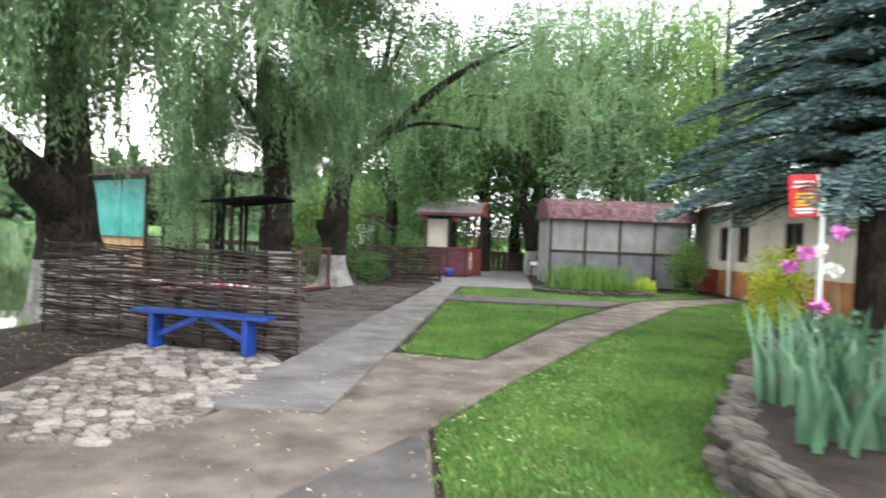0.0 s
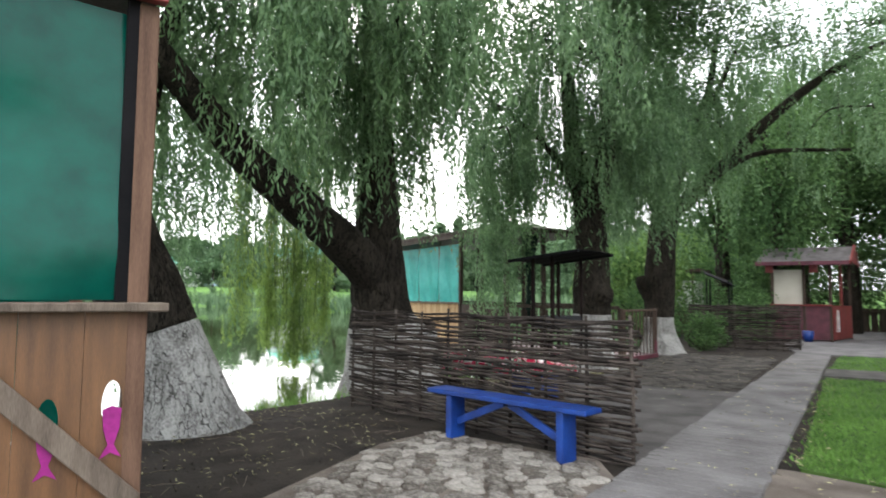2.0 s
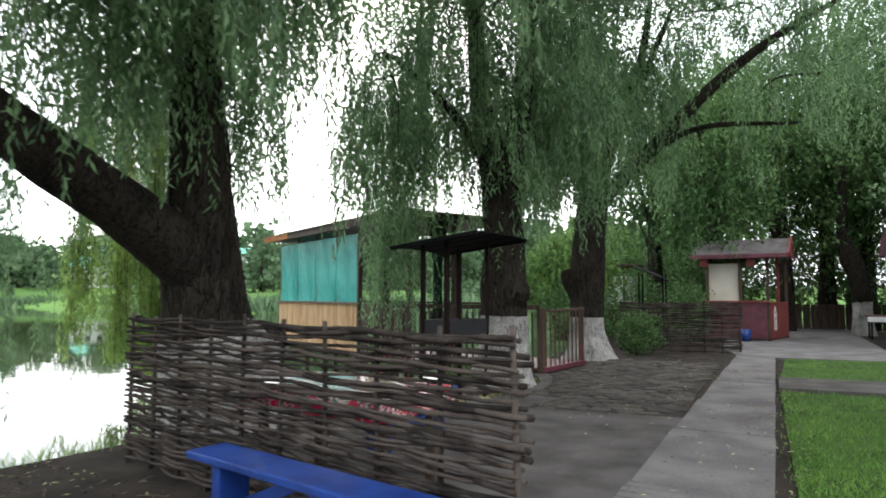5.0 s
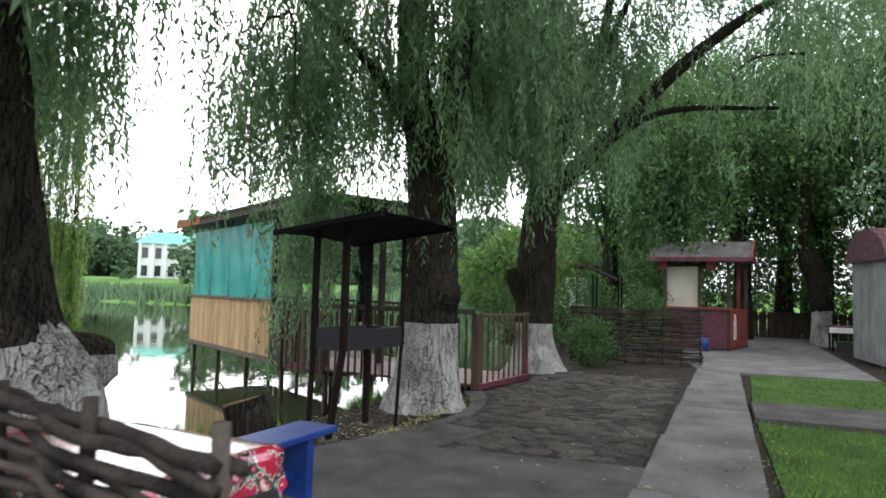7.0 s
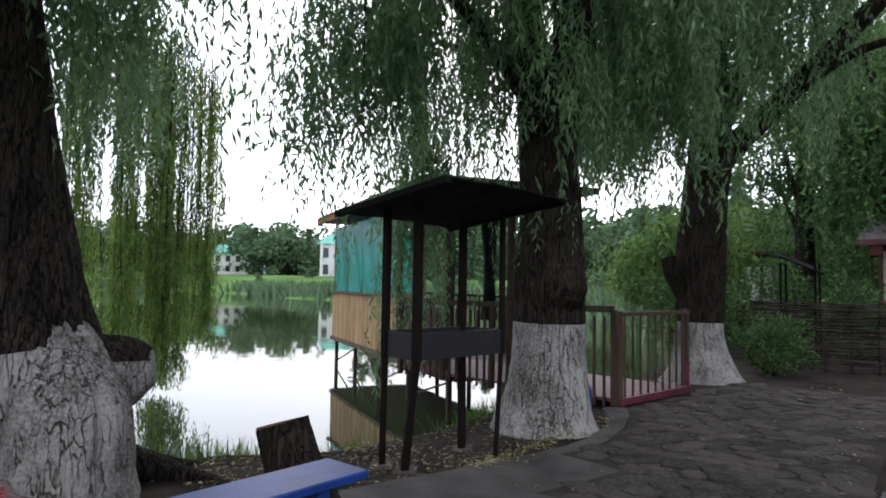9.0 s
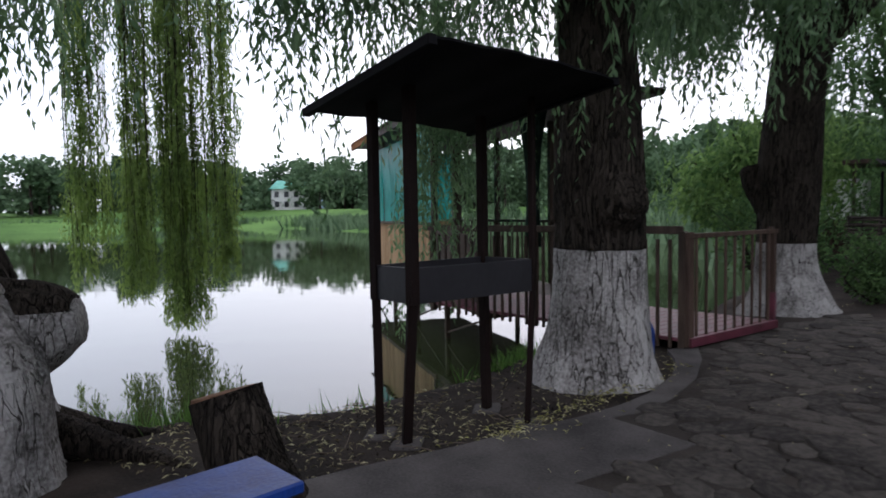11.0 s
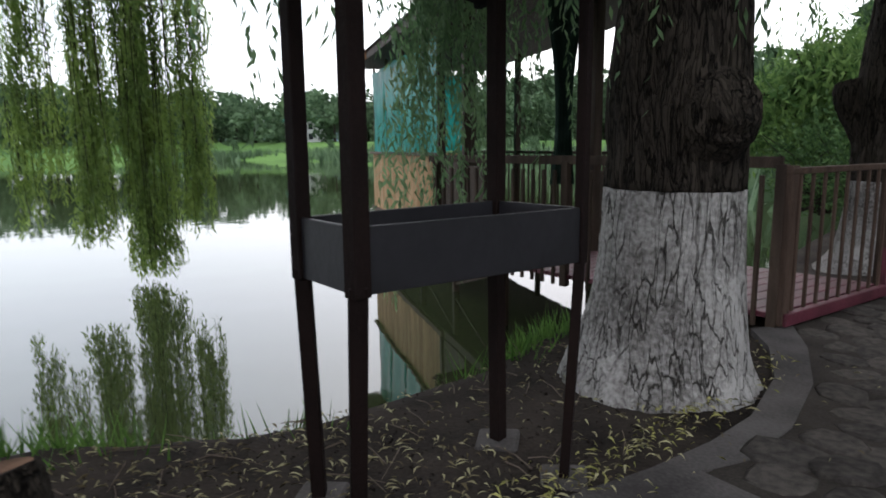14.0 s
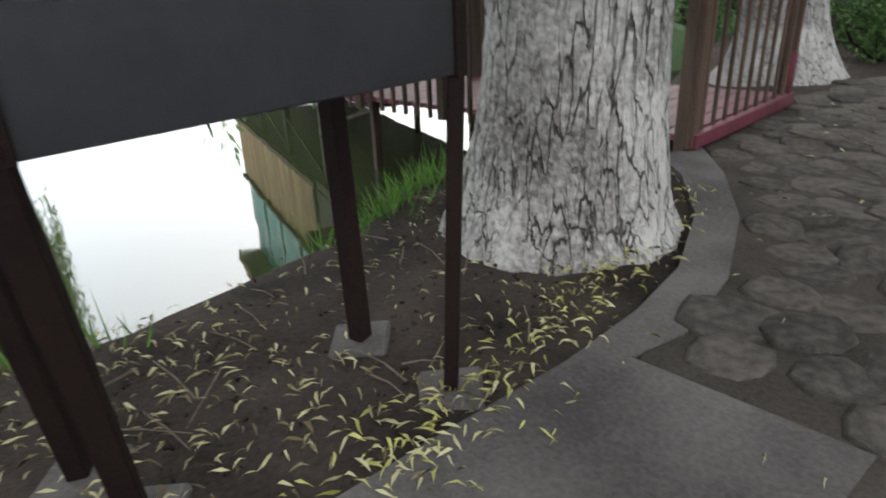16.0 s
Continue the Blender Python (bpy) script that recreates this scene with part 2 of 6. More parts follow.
# tablecloth: red and white flowers with a sheen
cloth = material("flowered_oilcloth", (0.40, 0.01, 0.04), (0.80, 0.72, 0.70), 9, 0.18, 0.05, fine=22)
cr = [nd for nd in cloth.node_tree.nodes if nd.bl_idname == "ShaderNodeValToRGB"][0].color_ramp
for pos, col in ((0.62, (0.42, 0.012, 0.05, 1)), (0.70, (0.5, 0.02, 0.07, 1)), (0.725, (0.55, 0.5, 0.47, 1)), (0.765, (0.05, 0.09, 0.05, 1)), (0.80, (0.03, 0.04, 0.03, 1)), (0.83, (0.5, 0.03, 0.1, 1))):
    e = cr.elements.new(pos)
    e.color = col

cb = cloth.node_tree.nodes["Principled BSDF"]
cb.inputs["Coat Weight"].default_value, cb.inputs["Coat Roughness"].default_value, cb.inputs["Coat IOR"].default_value = 1.0, 0.1, 1.7

water_mat = bpy.data.materials.new("pond_water")
water_mat.use_nodes = True
nn, ll = water_mat.node_tree.nodes, water_mat.node_tree.links
wb = nn["Principled BSDF"]
wb.inputs["Base Color"].default_value = (0.035, 0.045, 0.018, 1)
wb.inputs["Roughness"].default_value = 0.03
wb.inputs["IOR"].default_value = 1.9
tc, ns, bp = nn.new("ShaderNodeTexCoord"), nn.new("ShaderNodeTexNoise"), nn.new("ShaderNodeBump")
ns.inputs["Scale"].default_value, ns.inputs["Detail"].default_value = 1.2, 3
bp.inputs["Strength"].default_value, bp.inputs["Distance"].default_value = 0.06, 0.05
ll.new(tc.outputs["Object"], ns.inputs[0]), ll.new(ns.outputs[0], bp.inputs["Height"]), ll.new(bp.outputs[0], wb.inputs["Normal"])


# ---- mesh helpers ----
def mesh_ob(name, verts, faces, mat, parent=None, smooth=False):
    me = bpy.data.meshes.new(name)
    me.from_pydata(verts, [], faces)
    me.materials.append(mat)
    if smooth:
        me.polygons.foreach_set("use_smooth", [True] * len(me.polygons))
    me.update()
    ob = new(name, me)
    ob.parent = parent
    return ob


def part(name, bm, mat, parent=None, label="", smooth=False):
    me = bpy.data.meshes.new(name)
    bmesh.ops.recalc_face_normals(bm, faces=bm.faces)
    bm.to_mesh(me)
    bm.free()
    me.materials.append(mat)
    if smooth:
        me.polygons.foreach_set("use_smooth", [True] * len(me.polygons))
    ob = new(name, me)
    ob.parent = parent
    if label:
        ob["label"] = label
    return ob


def empty(name, x, y, z, turn=0, label="", category="", group="", kind=""):
    ob = new(name)
    ob.matrix_basis = pose(x, y, z, 0, 0, turn)
    return tagged(ob, label, category, group, kind)


def box(bm, x, y, z, sx, sy, sz, m=None, bevel=0.006):
    """A box with its middle at x, y and its foot at z."""
    t = Matrix.Translation((x, y, z + sz / 2)) @ Matrix.Diagonal((sx, sy, sz, 1))
    if m is not None:
        t = m @ t
    vs = bmesh.ops.create_cube(bm, size=1, matrix=t)["verts"]
    if bevel:
        es = list({e for v in vs for e in v.link_edges})
        bmesh.ops.bevel(bm, geom=es, offset=min(bevel, min(sx, sy, sz) * 0.3), segments=1, affect='EDGES')
    return bm


def beam(bm, a, b, w, h=None, bevel=0.004):
    """A squared bar from a to b."""
    a, b = Vector(a), Vector(b)
    d = b - a
    m = Matrix.Translation(a) @ d.to_track_quat('Z', 'Y').to_matrix().to_4x4()
    return box(bm, 0, 0, 0, w, h or w, d.length, m, bevel)


def made(fn, *a, **k):
    bm = bmesh.new()
    fn(bm, *a, **k)
    return bm


def tube_arrays(pts, radii, sides=8, wobble=0.0, rng=None, base=0):
    """Verts and faces of a tube along pts."""
    pts = [Vector(p) for p in pts]
    verts, faces = [], []
    n = len(pts)
    side = Vector((1, 0, 0))
    for i, p in enumerate(pts):
        d = (pts[min(i + 1, n - 1)] - pts[max(i - 1, 0)]).normalized()
        side = (side - d * side.dot(d))
        side = side.normalized() if side.length > 1e-4 else d.orthogonal().normalized()
        up = d.cross(side)
        for k in range(sides):
            a = 2 * math.pi * k / sides
            r = radii[i] * (1 + (rng.uniform(-wobble, wobble) if wobble else 0))
            verts.append(tuple(p + (side * math.cos(a) + up * math.sin(a)) * r))
    for i in range(n - 1):
        for k in range(sides):
            k2 = (k + 1) % sides
            faces.append((base + i * sides + k, base + i * sides + k2, base + (i + 1) * sides + k2, base + (i + 1) * sides + k))
    faces.append(tuple(base + k for k in reversed(range(sides))))
    faces.append(tuple(base + (n - 1) * sides + k for k in range(sides)))
    return verts, faces


def smooth_line(pts, steps=6):
    """A rounded line through pts (Catmull-Rom), with the value after x, y, z carried along."""
    p = np.array(pts, float)
    q = np.vstack([2 * p[0] - p[1], p, 2 * p[-1] - p[-2]])
    out = []
    for i in range(1, len(q) - 2):
        for t in np.linspace(0, 1, steps, endpoint=False):
            out.append(0.5 * (2 * q[i] + (q[i + 1] - q[i - 1]) * t + (2 * q[i - 1] - 5 * q[i] + 4 * q[i + 1] - q[i + 2]) * t ** 2
                              + (3 * q[i] - q[i - 1] - 3 * q[i + 1] + q[i + 2]) * t ** 3))
    out.append(p[-1])
    return np.array(out)


def limb_mesh(lines, sides=10, wobble=0.06, rng=None, steps=6, ridges=0.0, squash=0.0):
    verts, faces = [], []
    for line in lines:
        c = smooth_line(line, steps)
        v, f = tube_arrays(c[:, :3], c[:, 3], sides, wobble, rng, len(verts))
        if ridges:
            ph = rng.random() * 6
            out = []
            for i, p in enumerate(v):
                ring, k = divmod(i, sides)
                mid = Vector(c[min(ring, len(c) - 1), :3])
                a = 2 * math.pi * k / sides
                n1 = noise.noise(Vector((math.cos(a) * 2.6 + ph, math.sin(a) * 2.6, p[2] * 0.8)))
                n2 = noise.noise(Vector((math.cos(a) * 6.5, math.sin(a) * 6.5 + ph, p[2] * 1.6)))
                g = 1 + ridges * (1.2 * noise.noise(Vector(p) * 1.3) - 1.0 * max(0, 1 - 7 * abs(n1)) - 0.6 * max(0, 1 - 6 * abs(n2)))
                out.append(tuple(mid + (Vector(p) - mid) * g))
            v = out
        verts += v
        faces += f
    return verts, faces


def leaf_cloud(pos, direc, length, width, rng):
    """Long diamond leaves: arrays of foot, direction, length, width. Returns verts and faces."""
    n = len(pos)
    d = direc / np.linalg.norm(direc, axis=1, keepdims=True)
    s = np.cross(d, rng.normal(size=(n, 3)))
    s /= np.linalg.norm(s, axis=1, keepdims=True) + 1e-9
    l, w = length[:, None], width[:, None]
    v = np.empty((n, 4, 3))
    v[:, 0] = pos
    v[:, 1] = pos + d * l * 0.45 + s * w / 2
    v[:, 2] = pos + d * l
    v[:, 3] = pos + d * l * 0.45 - s * w / 2
    return v.reshape(-1, 3), np.arange(4 * n).reshape(-1, 4)


def quads_ob(name, v, f, mat, parent=None, kind=""):
    me = bpy.data.meshes.new(name)
    me.vertices.add(len(v))
    me.vertices.foreach_set("co", np.asarray(v, np.float32).ravel())
    k = f.shape[1]
    me.loops.add(f.size)
    me.loops.foreach_set("vertex_index", f.astype(np.int32).ravel())
    me.polygons.add(len(f))
    me.polygons.foreach_set("loop_start", np.arange(0, f.size, k, dtype=np.int32))
    me.polygons.foreach_set("loop_total", np.full(len(f), k, dtype=np.int32))
    me.materials.append(mat)
    me.update(calc_edges=True)
    me.validate()
    ob = new(name, me)
    ob.parent = parent
    return tagged(ob, kind=kind)


def strands(tops, lengths, rng, spacing=0.045, leaf=0.10, wide=0.015, sway=0.12, lean=None):
    """Leaves along hanging willow twigs that start at tops."""
    P, D, L, W = [], [], [], []
    for i, (top, ln) in enumerate(zip(tops, lengths)):
        n = max(4, int(ln / spacing))
        t = np.linspace(0, 1, n)
        a = rng.uniform(0, 6.28)
        out = np.array([math.cos(a), math.sin(a)]) * rng.uniform(0.3, 1.0) * sway * ln
        if lean is not None:
            out = out + np.array(lean[i]) * ln
        p = np.empty((n, 3))
        p[:, :2] = top[:2] + out * (t ** 0.6)[:, None] + rng.normal(size=(n, 2)) * 0.02
        p[:, 2] = top[2] - ln * t
        d = rng.normal(size=(n, 3)) * 0.34
        d[:, 2] -= 0.8
        P.append(p), D.append(d)
        L.append(leaf * rng.uniform(0.6, 1.25, n)), W.append(wide * rng.uniform(0.7, 1.3, n))
    return leaf_cloud(np.vstack(P), np.vstack(D), np.concatenate(L), np.concatenate(W), rng)


# ---- pond, ground and distance ----
BANK = [(-9, -14), (-7.6, -4), (-6.9, 1), (-6.5, 4), (-6.15, 5.7), (-5.95, 7.2), (-5.95, 9.0), (-5.75, 9.7), (-5.15, 10.5), (-4.98, 11.2),
        (-4.95, 12.0), (-5.15, 12.9), (-4.75, 14.0), (-4.6, 15.5), (-4.9, 17.0), (-5.2, 19), (-5.6, 24), (-7, 32), (-12, 42), (-22, 52), (-42, 58), (-60, 60), (-106, 74), (-139, 46), (-143, -2), (-90, -60), (-20, -34)]
WATER_Z = -0.7


def pond_distance(x, y):
    """Metres to the bank line, positive over the water."""
    P = np.array(BANK, float)
    Q = np.roll(P, -1, axis=0)
    d2 = np.full(x.shape, 1e9)
    inside = np.zeros(x.shape, bool)
    for (ax, ay), (bx, by) in zip(P, Q):
        ex, ey = bx - ax, by - ay
        t = np.clip(((x - ax) * ex + (y - ay) * ey) / (ex * ex + ey * ey), 0, 1)
        d2 = np.minimum(d2, (x - ax - t * ex) ** 2 + (y - ay - t * ey) ** 2)
        cross = (ay > y) != (by > y)
        with np.errstate(divide='ignore', invalid='ignore'):
            inside ^= cross & (x < ex * (y - ay) / (ey if ey else 1e-9) + ax)
    return np.where(inside, 1, -1) * np.sqrt(d2)


def ground_z(x, y):
    d = pond_distance(x, y)
    t = np.clip((d + 0.15) / 0.75, 0, 1)
    z = -1.25 * t * t * (3 - 2 * t) - 0.05 * np.clip((d + 1.2) / 1.2, 0, 1)
    far = np.clip(np.hypot(x + 4, y - 10) - 48, 0, None)
    rise = np.clip(-d, 0, 12) * 0.16 * np.clip(far / 6, 0, 1) + np.clip(far - 25, 0, 400) * 0.012 * (d < 0)
    return z + np.where(d < 0, rise, 0)


def axis(lo, hi, fine_lo, fine_hi, step):
    mid = np.arange(fine_lo, fine_hi + 1e-6, step)
    k = np.geomspace(step, 60, 26)
    left, right = fine_lo - np.cumsum(k), fine_hi + np.cumsum(k)
    return np.concatenate([left[left > lo][::-1], mid, right[right < hi]])


gx, gy = axis(-320, 260, -9.5, 10, 0.14), axis(-200, 320, -3, 21, 0.14)
X, Y = np.meshgrid(gx, gy)
Z = ground_z(X, Y)
Z += (np.sin(X * 2.3 + Y * 1.1) * np.sin(Y * 1.9 - X) * 0.012 + np.sin(X * 7.1) * np.sin(Y * 6.3) * 0.006) * ((X < -3.7) | (Y < 2))
Z -= 0.02
nx_, ny_ = len(gx), len(gy)
idx = np.arange(nx_ * ny_).reshape(ny_, nx_)
F = np.stack([idx[:-1, :-1], idx[:-1, 1:], idx[1:, 1:], idx[1:, :-1]], -1).reshape(-1, 4)
ground = quads_ob("ground", np.stack([X, Y, Z], -1).reshape(-1, 3), F, soil)
ground.data.materials.append(meadow)
cx, cy = X[:-1, :-1].ravel(), Y[:-1, :-1].ravel()
ground.data.polygons.foreach_set("material_index", ((np.hypot(cx + 2, cy - 8) > 24)).astype(np.int32))
ground.data.polygons.foreach_set("use_smooth", [True] * len(ground.data.polygons))
tagged(ground, "dark bare soil and far green meadow round the pond", "ground", kind="structure")

wx = [(-220, -160), (-2, -160), (-2, 200), (-220, 200)]
water = mesh_ob("water", [(x, y, WATER_Z) for x, y in wx], [(0, 1, 2, 3)], water_mat)
tagged(water, "still grey-green pond water mirroring the sky", "water", kind="structure")


def slab(name, outline, z0, z1, mat, label, category, bevel=0.015, cuts=0.0):
    bm = bmesh.new()
    top = [bm.verts.new((x, y, z1)) for x, y in outline]
    low = [bm.verts.new((x, y, z0)) for x, y in outline]
    n = len(outline)
    bm.faces.new(top)
    for i in range(n):
        bm.faces.new((top[i], low[i], low[(i + 1) % n], top[(i + 1) % n]))
    ob = part(name, bm, mat)
    return tagged(ob, label, category, kind="structure")


# ---- paths, lawns, beds ----
slab("pavement_yard", [(-3.4, -7), (6, -7), (3.2, -1.5), (1.0, 1.6), (0.74, 3.3), (1.34, 5.04), (2.77, 8.67), (5.65, 15.03), (8.25, 18.0), (8.3, 19.2), (4.92, 16.3), (2.44, 10.75),
     (1.02, 6.22), (0.02, 6.45), (-0.22, 6.46), (-0.3, 3.6), (-0.9, 3.70), (-1.04, 3.05), (-1.9, 2.3), (-2.2, 0.5)], -0.25, 0.0, packed_dirt, "trodden brown earth path and yard with fallen leaves", "path")
slab("pavement_step", [(-0.2, 1.2), (0.70, 3.22), (0.94, 2.0), (1.05, 0.3), (-0.1, 0.3)], -0.2, 0.016, old_concrete, "worn grey concrete slab set in earth", "paving slab")
slab("pavement_apron", [(-4.02, 9.3), (-3.88, 9.9), (-3.70, 10.45), (-3.57, 10.97), (-3.45, 11.4), (-3.38, 11.8), (-3.36, 12.2), (-3.46, 12.8), (-3.68, 13.35), (-3.92, 13.7), (-3.75, 14.0), (-3.5, 13.5),
     (-3.28, 12.85), (-3.18, 12.2), (-3.2, 11.75), (-3.3, 11.52), (-2.68, 11.42), (-2.92, 10.5), (-2.2, 10.6), (-1.0, 10.75), (-1.0, 5.9), (-2.6, 6.3), (-4.2, 6.8), (-4.3, 8.2)], -0.28, 0.02, old_concrete, "grey concrete apron with a curved edge round a tree", "pavement")
slab("pavement_bed", [(-1.0, 10.76), (-2.2, 10.61), (-2.92, 10.51), (-2.69, 11.43), (-3.3, 11.53), (-3.19, 11.76), (-3.17, 12.2), (-3.27, 12.85), (-3.49, 13.5), (-3.74, 14.0), (-3.62, 15.6), (-3.2, 17.2), (-2.9, 19.2), (-0.9, 19.4), (-0.9, 16)], -0.25, 0.004, soil, "dark mortar bed between flat stones", "pavement")
slab("pavement_far", [(-0.95, 19.0), (-0.05, 18.9), (2.2, 19.2), (2.3, 34), (-1.6, 34), (-1.5, 22)], -0.2, 0.014, concrete, "pale concrete yard before the kiosk", "pavement")
slab("pavement_cross", [(-0.12, 13.62), (3.62, 13.7), (4.45, 15.25), (-0.12, 14.98)], -0.2, 0.05, old_concrete, "low grey stone cross path through the lawn", "path")

LAWNS = [[(0.03, 6.52), (0.98, 6.30), (2.36, 10.75), (3.55, 13.6), (-0.10, 13.55)],
         [(-0.1, 15.05), (4.4, 15.3), (4.86, 16.35), (8.0, 19.3), (7.6, 20.4), (2.3, 19.1), (0.0, 18.8)],
         [(1.05, 1.7), (0.78, 3.3), (1.40, 5.0), (2.83, 8.62), (5.7, 14.95), (8.2, 17.7), (8.3, 12.2), (5.45, 8.55), (3.7, 5.2), (2.75, 2.95), (2.75, 0.6), (1.4, 0.4)]]


def in_polygon(x, y, poly):
    inside = np.zeros(x.shape, bool)
    for (ax, ay), (bx, by) in zip(poly, poly[1:] + poly[:1]):
        inside ^= ((ay > y) != (by > y)) & (x < (bx - ax) * (y - ay) / ((by - ay) or 1e-9) + ax)
    return inside


def fill(poly, n, rng):
    p = np.array(poly)
    out = rng.uniform(p.min(0), p.max(0), size=(n * 3, 2))
    return out[in_polygon(out[:, 0], out[:, 1], poly)][:n]


rng = np.random.default_rng(5)


def grass(name, pts, z, height, mat, parent=None, lean=0.5, wide=0.007):
    n = len(pts)
    foot = np.column_stack([pts, np.full(n, z) if np.isscalar(z) else z])
    d = rng.normal(size=(n, 3)) * [lean, lean, 0]
    d[:, 2] = 1
    h = height * rng.uniform(0.5, 1.3, n)
    d /= np.linalg.norm(d, axis=1, keepdims=True)
    a = rng.uniform(0, 6.28, n)
    s = np.column_stack([np.cos(a), np.sin(a), np.zeros(n)]) * wide * rng.uniform(0.6, 1.5, n)[:, None]
    v = np.empty((n, 3, 3))
    v[:, 0], v[:, 1], v[:, 2] = foot - s, foot + s, foot + d * h[:, None]
    return quads_ob(name, v.reshape(-1, 3), np.arange(3 * n).reshape(-1, 3), mat, parent, "stuff")


for i, poly in enumerate(LAWNS):
    slab("lawn_%d" % (i + 1), poly, -0.2, 0.005, turf, "short green lawn with worn edges", "lawn")
    pts = fill(poly, (26000, 16000, 70000)[i], rng)
    pts = pts + rng.normal(size=pts.shape) * np.array([0.07, 0.05]) * (rng.random((len(pts), 1)) < 0.4)
    keep = rng.random(len(pts)) < np.clip(1.6 - 0.11 * pts[:, 1], 0.25, 1)
    g = grass("grass", pts[keep], 0.01, 0.055, grass_mat)
    tagged(g, "short green grass blades of the lawn", "grass", kind="stuff")

# walk of ribbed concrete slabs
walkway = empty("pavement_walk", 0, 0, 0, 0, "straight walk of grey ribbed concrete slabs", "pavement", kind="structure")
y0, k = 3.5, 0
srng = random.Random(3)
while y0 < 19:
    ln = 1.5 if y0 < 8 else 2.1
    bm = bmesh.new()
    xl, xr = -1.15 + 0.012 * (y0 - 3.5), -0.13 - 0.004 * (y0 - 3.5)
    if y0 < 7.9:
        steps = 11
        for j in range(steps):
            box(bm, (xl + xr) / 2, y0 + ln * (j + 0.5) / steps, -0.1, xr - xl + srng.uniform(-0.02, 0.02), ln / steps - 0.022, 0.125 + srng.uniform(-0.004, 0.003), None, 0.006)
        box(bm, (xl + xr) / 2, y0 + ln / 2, -0.1, xr - xl - 0.03, ln - 0.02, 0.116, None, 0)
    else:
        box(bm, (xl + xr) / 2, y0 + ln / 2, -0.1, xr - xl, ln - 0.012, 0.122 + srng.uniform(-0.004, 0.004), None, 0.008)
    part("slab", bm, concrete, walkway)
    y0 += ln


def stone_mesh(name, seed, height, mat, rough=0.12, sides=9):
    r = random.Random(seed)
    ph = [r.uniform(0.82, 1.1) for _ in range(sides)]
    bm = bmesh.new()
    rings = []
    for zz, sc in ((-0.3, 0.98), (0.55, 1.0), (0.92, 0.88), (1.0, 0.62)):
        rings.append([bm.verts.new((math.cos(2 * math.pi * k / sides) * ph[k] * sc * 0.5, math.sin(2 * math.pi * k / sides) * ph[k] * sc * 0.5,
                                    height * (zz + r.uniform(-rough, rough) * (zz > 0.5)))) for k in range(sides)])
    for a, b in zip(rings, rings[1:]):
        for k in range(sides):
            bm.faces.new((a[k], a[(k + 1) % sides], b[(k + 1) % sides], b[k]))
    bm.faces.new(rings[-1])
    me = bpy.data.meshes.new(name)
    bmesh.ops.recalc_face_normals(bm, faces=bm.faces)
    bm.to_mesh(me)
    bm.free()
    me.materials.append(mat)
    me.polygons.foreach_set("use_smooth", [True] * len(me.polygons))
    return me


def lay_stones(parent, poly, step, meshes, z, size, seed, squeeze=1.0):
    r = random.Random(seed)
    p = np.array(poly)
    n = 0
    y = p[:, 1].min()
    row = 0
    while y < p[:, 1].max():
        x = p[:, 0].min() + (row % 2) * step / 2
        while x < p[:, 0].max():
            px, py = x + r.uniform(-0.16, 0.16) * step, y + r.uniform(-0.16, 0.16) * step
            if in_polygon(np.array([px]), np.array([py]), poly)[0]:
                ob = new("stone", r.choice(meshes))
                ob.parent = parent
                s = size * r.uniform(0.82, 1.12)
                ob.matrix_basis = pose(px, py, z + r.uniform(-0.008, 0.006), r.uniform(-3, 3), r.uniform(-3, 3), r.uniform(0, 360)) @ Matrix.Diagonal((s * r.uniform(0.85, 1.35), s * r.uniform(0.7, 1.0), 1, 1))
                n += 1
            x += step
        y += step * 0.86
        row += 1
    return n


# ---- trees ----
def trunk_z(line, z):
    c = smooth_line(line, 8)
    i = int(np.argmin(abs(c[:, 2] - z)))
    return c[i]


